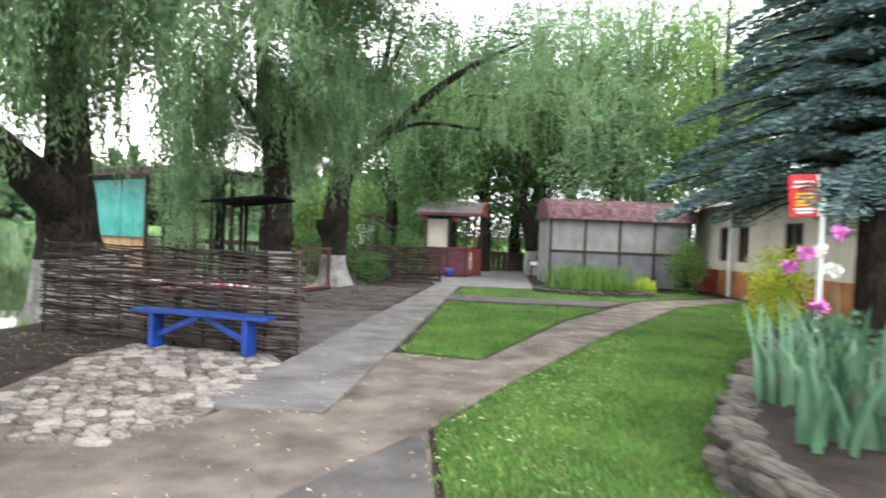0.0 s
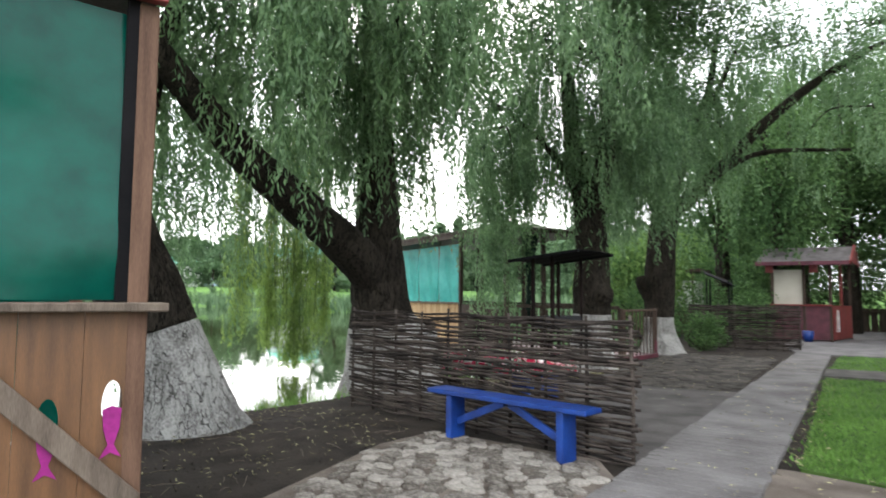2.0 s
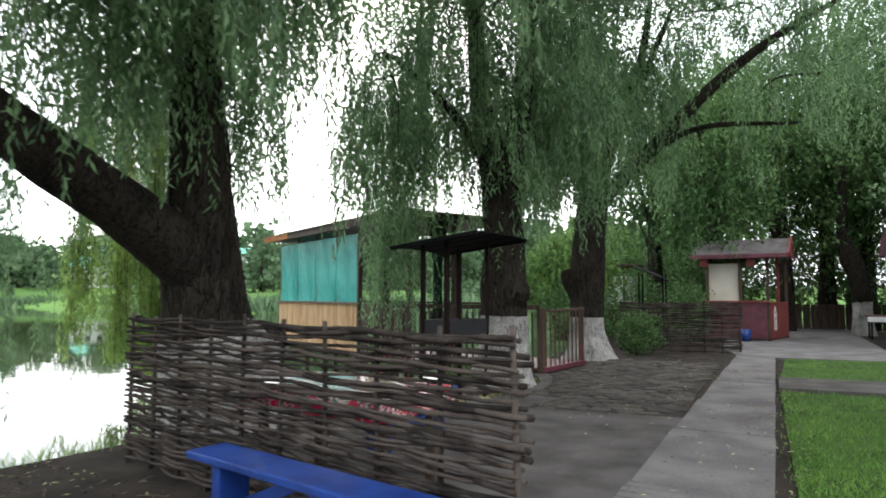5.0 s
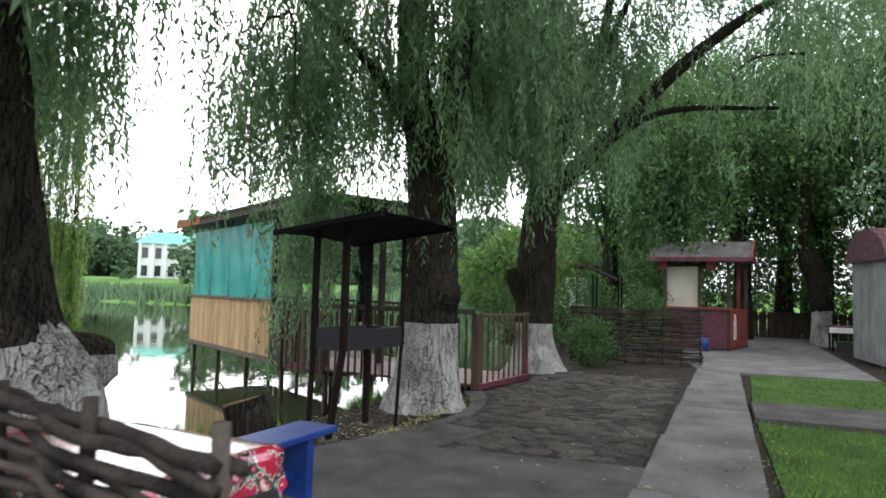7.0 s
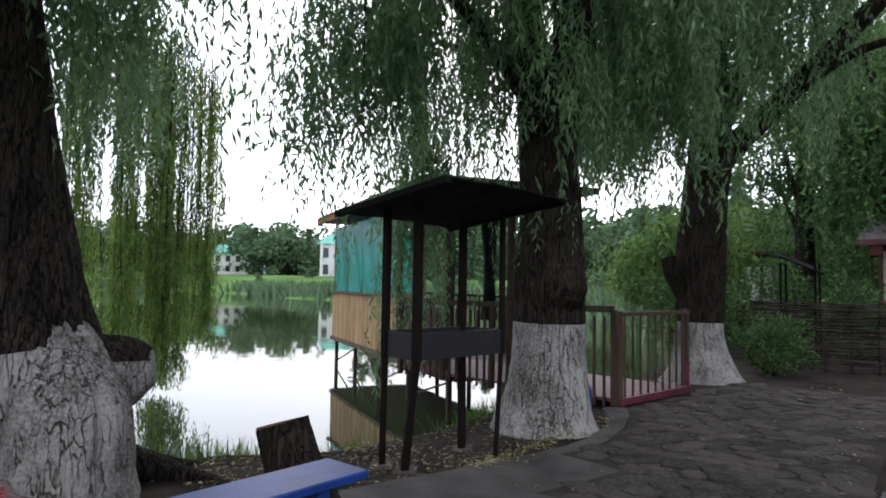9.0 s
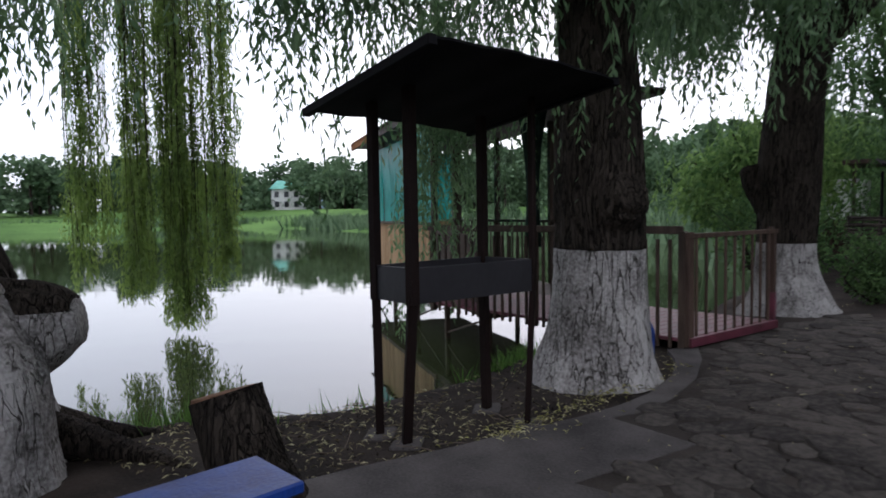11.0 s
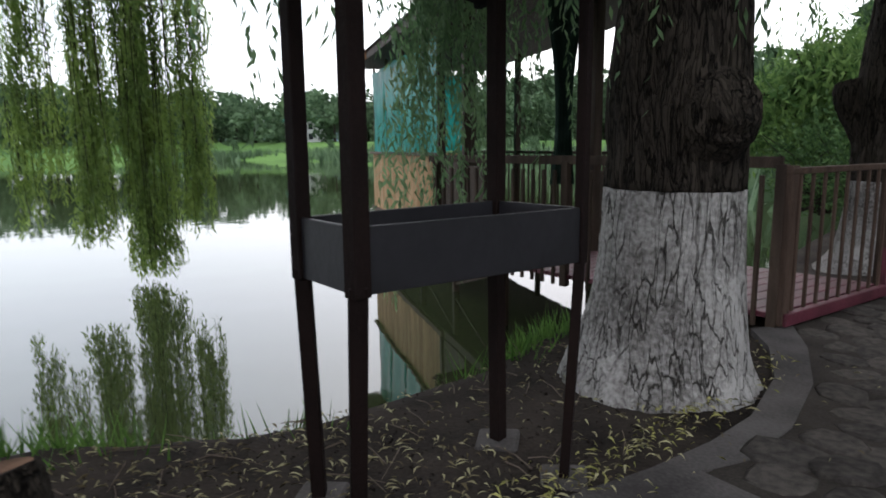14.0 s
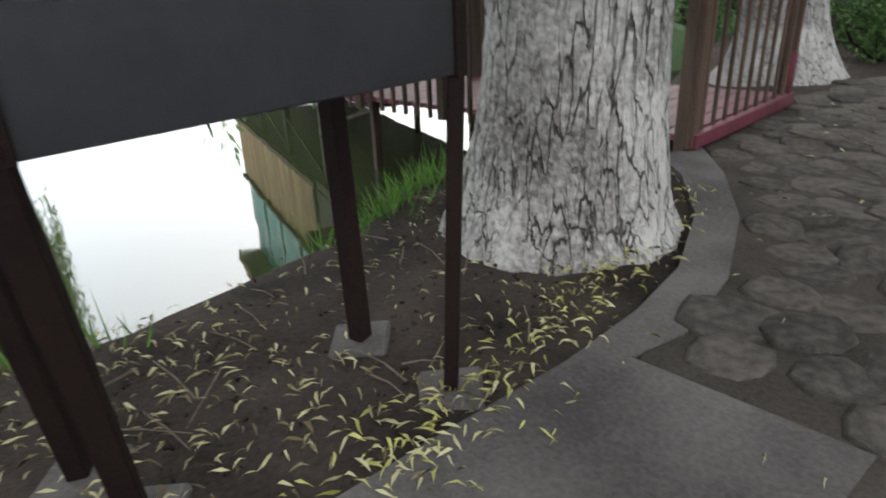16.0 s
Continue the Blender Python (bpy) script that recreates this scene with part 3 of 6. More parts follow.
def willow(name, label, trunk, limbs, paint_to, rng_seed, twigs, leaf_args, mat, clouds=(), shade_canopy=()):
    """A willow: painted lower trunk, dark trunk and limbs, and hanging twigs. twigs: rows of x, y, z, spread, number,
    longest, shortest. The last rows are broad leaf masses above view that darken the ground.
    """
    r = np.random.default_rng(rng_seed)
    rr = random.Random(rng_seed)
    x, y = trunk[0][:2]
    tree = empty(name, x, y, 0, 0, label, "tree", "willows by the pond")
    off = Matrix.Translation((-x, -y, 0))
    c = smooth_line(trunk, 9)
    low, high = c[c[:, 2] <= paint_to + 0.06], c[c[:, 2] >= paint_to - 0.02]
    if paint_to > 0:
        v, f = limb_mesh([low], 96, 0.004, rr, 3, 0.06)
        mesh_ob("painted_trunk", v, f, limewash, tree, True).matrix_basis = off
        tree.children[-1]["label"] = "whitewashed lower trunk"
    else:
        high = c
    v, f = limb_mesh([high], 72, 0.004, rr, 2, 0.06)
    mesh_ob("trunk", v, f, bark, tree, True).matrix_basis = off
    for line in limbs:
        v, f = limb_mesh([line], 12, 0.03, rr, 7, 0.04)
        mesh_ob("limb", v, f, bark, tree, True).matrix_basis = off
    tops, lens, leans, twig_lines = [], [], [], []
    for tx, ty, tz, spread, number, lo, hi in twigs:
        for _ in range(int(number * 0.20)):
            # a plume: many twigs that hang together, fuller in the middle
            a, q = r.uniform(0, 6.28), spread * math.sqrt(r.random())
            dome = 1 - (q / spread) ** 2
            cx0, cy0, cz0, l0 = tx + math.cos(a) * q, ty + math.sin(a) * q, tz + 0.35 * spread * (dome - 0.5) + r.normal() * 0.5, r.uniform(lo, hi)
            drift = np.array([math.cos(a), math.sin(a)]) * r.uniform(-0.02, 0.12)
            for _ in range(r.integers(9, 16)):
                u = r.random()
                w_ = 0.05 + 0.13 * math.sin(math.pi * (0.15 + 0.6 * u))
                tops.append((cx0 + drift[0] * u * l0 + r.normal() * w_, cy0 + drift[1] * u * l0 + r.normal() * w_, cz0 - 0.62 * u * l0))
                lens.append(max(0.3, l0 * r.uniform(0.25, 0.5)))
                leans.append(drift)
        for _ in range(max(2, number // 40)):
            a, q = r.uniform(0, 6.28), spread * math.sqrt(r.random())
            twig_lines.append([(tx, ty, tz + 0.1, 0.03), (tx + math.cos(a) * q * 0.6, ty + math.sin(a) * q * 0.6, tz + 0.3 * spread * 0.5, 0.018),
                               (tx + math.cos(a) * q, ty + math.sin(a) * q, tz - 0.3, 0.008), (tx + math.cos(a) * q * 1.05, ty + math.sin(a) * q * 1.05, tz - 0.3 - lo, 0.003)])
    v, f = strands(tops, lens, r, *leaf_args, lean=leans)
    for x_, y_, z_, rad, num in clouds:
        num = int(num * 1.35)
        u = r.normal(size=(num, 3))
        u *= (rad * r.random(num) ** 0.45 / np.linalg.norm(u, axis=1))[:, None] * [1, 1, 0.55]
        p_ = u + [x_, y_, z_] + 0.25 * np.sin(u[:, [1, 2, 0]] * 3.1 + rng_seed)
        d_ = r.normal(size=(num, 3)) - [0, 0, 0.5]
        v2, f2 = leaf_cloud(p_, d_, r.uniform(0.09, 0.19, num), r.uniform(0.025, 0.05, num), r)
        v, f = np.vstack([v, v2]), np.vstack([f, f2 + len(v)])
    # coarse flat leaf masses above the view, added only to block sky light
    for x_, y_, z_, rad, num in shade_canopy:
        u = r.normal(size=(num, 3))
        u *= (rad * r.random(num) ** 0.45 / np.linalg.norm(u, axis=1))[:, None] * [1, 1, 0.3]
        v2, f2 = leaf_cloud(u + [x_, y_, z_], r.normal(size=(num, 3)) * [1, 1, 0.5], r.uniform(0.18, 0.36, num), r.uniform(0.07, 0.13, num), r)
        v, f = np.vstack([v, v2]), np.vstack([f, f2 + len(v)])
    crown = quads_ob("crown", v, f, mat, tree)
    crown.matrix_basis = off
    crown["label"] = "hanging curtains of narrow green leaves under high shading leaf masses"
    v, f = limb_mesh(twig_lines, 4, 0, rr, 3)
    br_ob = mesh_ob("branchwork", v, f, bark, tree)
    br_ob.matrix_basis = off
    tagged(br_ob, kind="stuff")
    return tree


FINE = (0.036, 0.115, 0.026, 0.09)
willow("willow_tree", "old leaning willow with whitewashed base on the bank",
       [(-5.70, 4.72, -0.25, 0.86), (-5.72, 4.66, 0.15, 0.60), (-5.86, 4.5, 1.0, 0.42), (-6.13, 4.25, 1.7, 0.46), (-6.38, 4.05, 2.4, 0.44), (-6.5, 3.95, 3.0, 0.36), (-6.4, 3.8, 4.6, 0.22), (-6.0, 3.7, 7.2, 0.1)],
       [[(-6.45, 4.1, 2.7, 0.2), (-6.2, 4.35, 3.3, 0.16), (-6.15, 4.6, 4.4, 0.12), (-5.8, 5.0, 6, 0.05)],
        [(-6.42, 3.9, 4.0, 0.15), (-7.2, 4.2, 5.0, 0.1), (-8.4, 5.0, 5.6, 0.05)]],
       1.0, 11,
       [(-5.9, 3.9, 6.0, 2.0, 260, 1.2, 3.2), (-7.8, 5.0, 5.2, 1.5, 220, 1.5, 3.6), (-5.4, 5.8, 5.6, 1.3, 160, 1.0, 2.6), (-6.6, 2.6, 5.2, 1.6, 160, 1.5, 3.4), (-8.6, 6.4, 4.6, 0.8, 90, 2.0, 4.0)],
       FINE, leaf_mat, [(-5.8, 3.8, 7.0, 2.4, 4200), (-7.6, 4.6, 6.4, 1.8, 2000), (-4.8, 2.0, 6.6, 1.8, 2200)],
       # unseen high masses that shade the bank and pavilion side
       [(-5.4, 3.6, 8.4, 2.6, 4200), (-3.2, 2.8, 9.0, 2.4, 3000)])
forked = willow("willow_tree", "thick forked willow with a long arching limb",
       [(-5.80, 8.36, -0.3, 0.85), (-5.80, 8.32, 0.2, 0.62), (-5.80, 8.26, 0.85, 0.55), (-5.82, 8.2, 1.3, 0.47), (-5.80, 8.1, 2.0, 0.40), (-5.72, 8.0, 2.8, 0.33), (-5.74, 7.92, 4.0, 0.27), (-5.8, 7.9, 6.4, 0.17), (-5.9, 7.9, 8.6, 0.07)],
       [[(-5.76, 8.14, 1.62, 0.36), (-5.78, 7.3, 2.15, 0.3), (-5.75, 6.3, 2.65, 0.25), (-5.7, 5.1, 3.3, 0.2), (-5.5, 3.8, 4.2, 0.13), (-5.2, 2.6, 5.2, 0.05)],
        [(-5.72, 7.95, 3.6, 0.17), (-5.0, 7.3, 4.6, 0.13), (-4.2, 6.6, 5.4, 0.06)],
        [(-5.74, 7.95, 4.2, 0.16), (-7.6, 9.0, 6.0, 0.13), (-10.0, 10.8, 7.0, 0.09), (-12.6, 12.3, 6.6, 0.04)]],
       0.93, 12,
       [(-5.6, 7.5, 6.2, 2.0, 330, 1.2, 3.4), (-4.3, 6.6, 5.3, 1.4, 250, 1.0, 2.5), (-6.2, 5.9, 4.9, 1.5, 240, 0.8, 2.4), (-7.7, 8.3, 5.6, 0.8, 100, 1.4, 3.4), (-5.6, 8.1, 4.6, 0.7, 110, 0.8, 2.3),
        (-3.6, 5.4, 5.3, 1.2, 190, 0.8, 2.2), (-7.1, 9.2, 5.0, 0.5, 45, 1.4, 3.0), (-2.6, 6.6, 5.6, 1.2, 150, 0.8, 2.0), (-6.4, 8.9, 5.0, 0.45, 45, 1.4, 3.0)],
       FINE, leaf_mat, [(-5.4, 7.3, 7.4, 2.2, 4600), (-3.6, 6.2, 6.9, 1.9, 3200), (-6.4, 6.2, 6.4, 1.8, 2600), (-2.0, 6.8, 7.4, 2.0, 3600)],
       # added out of view overhead, to keep sky light off the ground
       [(-5.0, 7.2, 8.8, 2.8, 9000), (-2.2, 6.2, 9.2, 2.8, 9000), (-4.4, 9.8, 8.8, 2.4, 4600), (0.6, 7.2, 9.6, 2.4, 3600)])
willow("willow_tree", "stout willow with whitewashed furrowed trunk beside the grill",
       [(-4.00, 12.5, -0.3, 0.72), (-3.99, 12.5, 0.05, 0.53), (-3.96, 12.5, 0.4, 0.42), (-3.95, 12.5, 1.0, 0.365), (-3.94, 12.5, 1.6, 0.365), (-3.95, 12.5, 2.4, 0.32), (-4.05, 12.5, 3.3, 0.26), (-4.35, 12.6, 4.5, 0.2), (-4.6, 12.8, 6.6, 0.12), (-4.7, 12.8, 8.4, 0.05)],
       [[(-3.97, 12.5, 2.5, 0.24), (-3.7, 12.4, 3.6, 0.2), (-3.4, 12.2, 5.2, 0.13), (-3.0, 11.8, 7.0, 0.05)],
        [(-4.04, 12.45, 3.2, 0.09), (-4.5, 11.6, 4.3, 0.06), (-5.1, 10.7, 5.0, 0.015)],
        [(-3.85, 12.46, 1.22, 0.2), (-3.66, 12.36, 1.46, 0.22), (-3.56, 12.3, 1.52, 0.15)]],
       1.04, 13,
       [(-4.1, 12.3, 6.3, 1.9, 330, 1.2, 3.4), (-5.1, 11.1, 4.9, 0.8, 170, 0.9, 2.6), (-3.2, 12.2, 5.8, 1.2, 200, 1.0, 2.6), (-5.6, 12.9, 5.6, 1.2, 140, 1.0, 2.4), (-6.6, 13.5, 4.2, 0.32, 95, 2.2, 4.0), (-5.9, 13.3, 4.6, 0.5, 50, 1.4, 2.2),
        (-3.3, 13.4, 5.0, 0.9, 190, 1.0, 2.5), (-4.4, 13.6, 4.8, 0.9, 80, 0.7, 1.7), (-5.0, 10.6, 4.4, 0.5, 110, 0.9, 2.1), (-3.9, 12.1, 4.2, 0.7, 110, 0.8, 2.0)],
       FINE, leaf_mat, [(-4.2, 12.4, 7.2, 2.2, 4600), (-2.4, 11.6, 7.6, 2.2, 5000), (-5.4, 11.8, 6.4, 1.2, 1600), (-2.6, 14.0, 7.2, 2.0, 4200),
                        # from here on: leaf masses mostly above view, added to darken the paving
                        (-2.0, 9.6, 8.4, 2.4, 9000), (0.2, 10.8, 8.8, 2.6, 9000), (-2.0, 13.0, 8.8, 2.6, 9000), (-0.2, 14.4, 9.4, 2.6, 9000), (-4.2, 15.4, 7.6, 2.0, 5000)],
       [(-4.0, 12.4, 9.0, 2.8, 5600), (-1.4, 10.2, 9.4, 2.8, 5600), (-1.0, 13.4, 9.8, 2.8, 5600), (-3.4, 15.0, 9.4, 2.4, 4200)])
willow("willow_tree", "tall willow with spreading bare limbs beside the gangway",
       [(-3.86, 17.2, -0.3, 0.9), (-3.86, 17.2, 0.08, 0.56), (-3.88, 17.2, 0.45, 0.42), (-3.88, 17.2, 0.9, 0.36), (-3.86, 17.2, 1.8, 0.38), (-3.80, 17.22, 2.8, 0.37), (-3.70, 17.25, 3.7, 0.33), (-3.66, 17.3, 5.0, 0.22), (-3.6, 17.4, 7.4, 0.1)],
       [[(-3.70, 17.25, 3.4, 0.22), (-2.57, 17.5, 4.5, 0.16), (-1.26, 17.6, 5.8, 0.13), (0.05, 17.8, 6.8, 0.09), (1.6, 18, 7.6, 0.04)],
        [(-3.68, 17.28, 3.7, 0.19), (-3.2, 17.5, 5.2, 0.15), (-2.7, 17.6, 6.5, 0.11), (-2.4, 17.7, 8.4, 0.05)],
        [(-3.66, 17.3, 4.3, 0.14), (-2.7, 17.2, 5.9, 0.09), (-1.9, 17.2, 7.6, 0.04)],
        [(-2.57, 17.5, 4.5, 0.09), (-1.4, 17.2, 4.9, 0.06), (0.4, 16.9, 4.7, 0.03)],
        [(-4.0, 17.2, 1.3, 0.24), (-4.25, 17.15, 1.75, 0.2), (-4.3, 17.15, 1.95, 0.15)]],
       0.88, 14,
       [(-3.4, 17.0, 6.6, 2.0, 240, 1.0, 2.8), (-4.6, 16.6, 5.7, 1.3, 160, 0.9, 2.4), (-3.9, 15.8, 5.6, 0.7, 95, 1.0, 2.3), (-2.8, 16.4, 5.6, 1.1, 150, 0.8, 2.2), (-4.4, 15.6, 4.9, 0.8, 150, 0.8, 1.8), (-3.9, 14.5, 4.8, 0.7, 150, 1.0, 2.0), (-1.0, 18.0, 7.6, 2.0, 170, 0.6, 1.6), (1.4, 18.3, 7.8, 2.0, 190, 0.8, 2.2), (0.8, 17.2, 5.6, 1.6, 110, 0.6, 1.5), (-5.4, 17.8, 5.8, 1.2, 90, 1.0, 2.4)],
       (0.036, 0.12, 0.028, 0.10), leaf_mat, [(-3.2, 16.8, 6.0, 1.5, 2600), (-3.4, 17.2, 8.0, 2.3, 3800), (-1.2, 18, 7.8, 1.9, 2200), (1.2, 18.2, 8.6, 2.2, 2600), (3.6, 18.6, 8.6, 2.4, 2800), (1.6, 17.4, 6.4, 1.8, 1300), (-0.4, 16.0, 9.2, 2.4, 2600), (-4.8, 18.6, 7.2, 1.8, 1600)])
# a hanging bough over the water
bough = empty("willow_bough", -12.6, 12.3, WATER_Z, 0, "yellow-green willow bough trailing into the pond", "tree")
r_ = np.random.default_rng(31)
tops_, lens_, stems_ = [], [], []
across = np.array([0.45, 0.89])
for off, half, number, foot in ((-1.45, 0.15, 17, 0.1), (-1.05, 0.12, 6, 0.6), (-0.45, 0.18, 22, -0.05), (0.0, 0.08, 6, 0.4), (0.5, 0.24, 44, -0.55), (1.2, 0.14, 20, 0.0)):
    for _ in range(number):
        cx0, cy0 = np.array([-12.5, 12.3]) + across * (0.84 * off + r_.uniform(-1, 1) * half) + r_.normal(size=2) * [0.22, 0.06]
        zt, low = 6.6 - 0.4 * abs(off) - r_.uniform(0, 0.6), foot + 1.2 * r_.random() ** 2
        stems_.append([(cx0, cy0, zt, 0.008), (cx0 + r_.normal() * 0.06, cy0 + r_.normal() * 0.06, (zt + low) / 2, 0.006), (cx0 + r_.normal() * 0.06, cy0, low, 0.003)])
        for _ in range(int((zt - low) * 3.4)):
            z1 = low + (zt - low) * r_.random()
            tops_.append((cx0 + r_.normal() * 0.06, cy0 + r_.normal() * 0.06, max(z1, low + 0.35)))
            lens_.append(min(tops_[-1][2] - low, r_.uniform(0.4, 1.0)))
v, f = strands(tops_, lens_, r_, 0.03, 0.12, 0.024, 0.10)
quads_ob("leaves", v, f, leaf_backlit, bough).matrix_basis = Matrix.Translation((12.6, -12.3, -WATER_Z))
v, f = limb_mesh(stems_, 4, 0, random.Random(1), 3)
tagged(mesh_ob("branchwork", v, f, bark, bough), kind="stuff").matrix_basis = Matrix.Translation((12.6, -12.3, -WATER_Z))


# ---- woven fences ----
def wattle_fence(x0, y0, x1, y1, height, rows, seed, label, stakes=9):
    r = random.Random(seed)
    d = Vector((x1 - x0, y1 - y0, 0))
    ln = d.length
    d.normalize()
    nrm = Vector((-d.y, d.x, 0))
    fence = empty("wattle_fence", x0, y0, 0, 0, label, "fence", "woven fences")
    def at(s, off, z):
        return tuple(d * s + nrm * off + Vector((0, 0, z)))
    for i in range(stakes):
        s = 0.03 + (ln - 0.06) * i / (stakes - 1)
        v, f = tube_arrays([at(s, 0, -0.08), at(s + r.uniform(-.01, .01), 0, height * 0.5), at(s + r.uniform(-.02, .02), 0, height + r.uniform(0.02, 0.07))], [0.02, 0.018, 0.015], 6)
        mesh_ob("stake", v, f, withy, fence, True)
    gap = (ln - 0.06) / (stakes - 1)
    for j in range(rows):
        z = 0.02 + height * j / rows
        rad = r.uniform(0.008, 0.0165)
        pts, rads = [], []
        n = int(ln / 0.06)
        sag, ph = r.uniform(-0.02, 0.02), r.uniform(0, 6)
        sgn = 1 if j % 2 else -1
        for k in range(n + 1):
            s = ln * k / n + (r.uniform(-0.05, 0.04) if k in (0, n) else 0)
            pts.append(at(s, sgn * 0.027 * math.cos(math.pi * (s - 0.03) / gap), z + sag * math.sin(ph + s * 1.7) + 0.009 * math.sin(ph * 3 + s * 6) + r.uniform(-0.003, 0.003)))
            rads.append(rad * (0.75 + 0.4 * abs(math.sin(s * 0.9 + ph))))
        v, f = tube_arrays(pts, rads, 5)
        mesh_ob("rod", v, f, withy, fence, True)
    return fence


wattle_fence(-1.10, 5.78, -5.12, 6.78, 1.2, 52, 1, "brown woven wattle fence panel behind a blue bench", 10)
wattle_fence(-0.9, 20.0, -3.7, 19.6, 1.2, 46, 2, "dark woven wattle fence panel beside the kiosk", 8)


# ---- benches, table ----
def bench(ax, ay, bx, by, depth, h, label, braces=True):
    d = Vector((bx - ax, by - ay, 0))
    ln = d.length
    turn = math.degrees(math.atan2(d.y, d.x))
    b = empty("bench", ax, ay, 0, turn, label, "bench", "blue benches")
    part("seat", made(box, ln / 2, 0, h - 0.045, ln, depth, 0.045, None, 0.008), blue_paint, b)
    for s in (0.27, ln - 0.27):
        part("leg", made(box, s, 0, 0, 0.07, depth - 0.06, h - 0.045, None, 0.006), blue_paint, b)
    if braces:
        part("brace", made(beam, (0.30, 0, 0.17), (ln / 2 - 0.03, 0, h - 0.06), 0.03, 0.07), blue_paint, b)
        part("brace", made(beam, (ln - 0.30, 0, 0.17), (ln / 2 + 0.03, 0, h - 0.06), 0.03, 0.07), blue_paint, b)
    else:
        part("stretcher", made(box, ln / 2, 0, 0.13, ln - 0.54, 0.04, 0.07), blue_paint, b)
    return b


bench(-3.18, 5.90, -1.38, 5.56, 0.27, 0.48, "blue painted wooden bench before the wattle fence")
bench(-3.24, 7.62, -3.20, 9.03, 0.34, 0.47, "blue painted wooden bench beside the table", False)
tbl = empty("garden_table", -2.92, 6.98, 0.02, 0, "wooden garden table under a flowered oilcloth", "table")
part("tabletop", made(box, 0, 0, 0.70, 1.22, 0.82, 0.03), brown_wood, tbl)
for sx in (-0.52, 0.52):
    for sy in (-0.32, 0.32):
        part("leg", made(box, sx, sy, 0, 0.06, 0.06, 0.70), brown_wood, tbl)
bm = bmesh.new()
res = bmesh.ops.create_grid(bm, x_segments=40, y_segments=28, size=1)
for vtx in bm.verts:
    x, y = vtx.co.x * 0.80, vtx.co.y * 0.60
    ox, oy = max(0, abs(x) - 0.625), max(0, abs(y) - 0.425)
    drop = math.hypot(ox, oy)
    fold = 0.012 * math.sin(x * 22) * (oy > 0) + 0.012 * math.sin(y * 22) * (ox > 0)
    vtx.co = Vector((math.copysign(min(abs(x), 0.625 + 0.02 * min(1, ox * 20)), x) + fold * (ox > 0), math.copysign(min(abs(y), 0.425 + 0.02 * min(1, oy * 20)), y) + fold * (oy > 0), -drop))
cl = part("tablecloth", bm, cloth, None, "", True)
cl.matrix_basis = pose(-2.92, 6.98, 0.756)
tagged(cl, "shiny red and white flowered oilcloth on the table", "tablecloth")

# ---- stump and log on the bank ----
lg = empty("tree_stump", -4.05, 9.32, 0, 0, "short dark leaning tree stump with cut top", "stump")
v, f = limb_mesh([[(0.12, 0.06, -0.1, 0.24), (0.05, 0.03, 0.1, 0.2), (-0.03, 0, 0.3, 0.19), (-0.1, -0.02, 0.5, 0.18)]], 24, 0.02, random.Random(4), 4, 0.05)
mesh_ob("bark", v, f, bark, lg, True)
v, f = tube_arrays([(-0.1, -0.02, 0.49, ), (-0.105, -0.021, 0.508)], [0.17, 0.165], 24)
mesh_ob("cut_face", v, f, cut_wood, lg)
lobe = [(-5.70, 8.34, 0.62, 0.42), (-5.52, 8.60, 0.70, 0.34), (-5.42, 8.80, 0.75, 0.26), (-5.36, 8.91, 0.775, 0.20), (-5.31, 8.99, 0.785, 0.13)]
swell = [(-5.32, 8.37, -0.2, 0.58), (-5.29, 8.39, 0.12, 0.45), (-5.30, 8.41, 0.40, 0.40), (-5.42, 8.42, 0.66, 0.38), (-5.58, 8.36, 0.90, 0.34), (-5.72, 8.28, 1.10, 0.30)]
v, f = limb_mesh([lobe, swell], 56, 0.010, random.Random(6), 8, 0.08)
burl = mesh_ob("burl", v, f, limewash, forked, True)
burl.matrix_basis = Matrix.Translation((5.80, -8.36, 0))
burl["label"] = "worn whitewashed burl with a dark bark top"
v, f = limb_mesh([[(-5.72, 8.30, 0.86, 0.36), (-5.52, 8.60, 0.80, 0.29), (-5.42, 8.80, 0.82, 0.225), (-5.36, 8.91, 0.825, 0.175), (-5.32, 8.97, 0.825, 0.12)]], 40, 0.012, random.Random(7), 8, 0.08)
mesh_ob("bark_top", v, f, bark, burl, True)
for line in ([(-5.55, 8.75, 0.12, 0.17), (-5.25, 9.05, 0.03, 0.10), (-4.85, 9.27, -0.03, 0.05), (-4.55, 9.35, -0.07, 0.02)], [(-5.75, 8.85, 0.1, 0.15), (-5.6, 9.2, -0.02, 0.08), (-5.4, 9.6, -0.1, 0.03)]):
    v, f = limb_mesh([line], 14, 0.03, random.Random(8), 6, 0.05)
    mesh_ob("root", v, f, bark, forked, True).matrix_basis = Matrix.Translation((5.80, -8.36, 0))

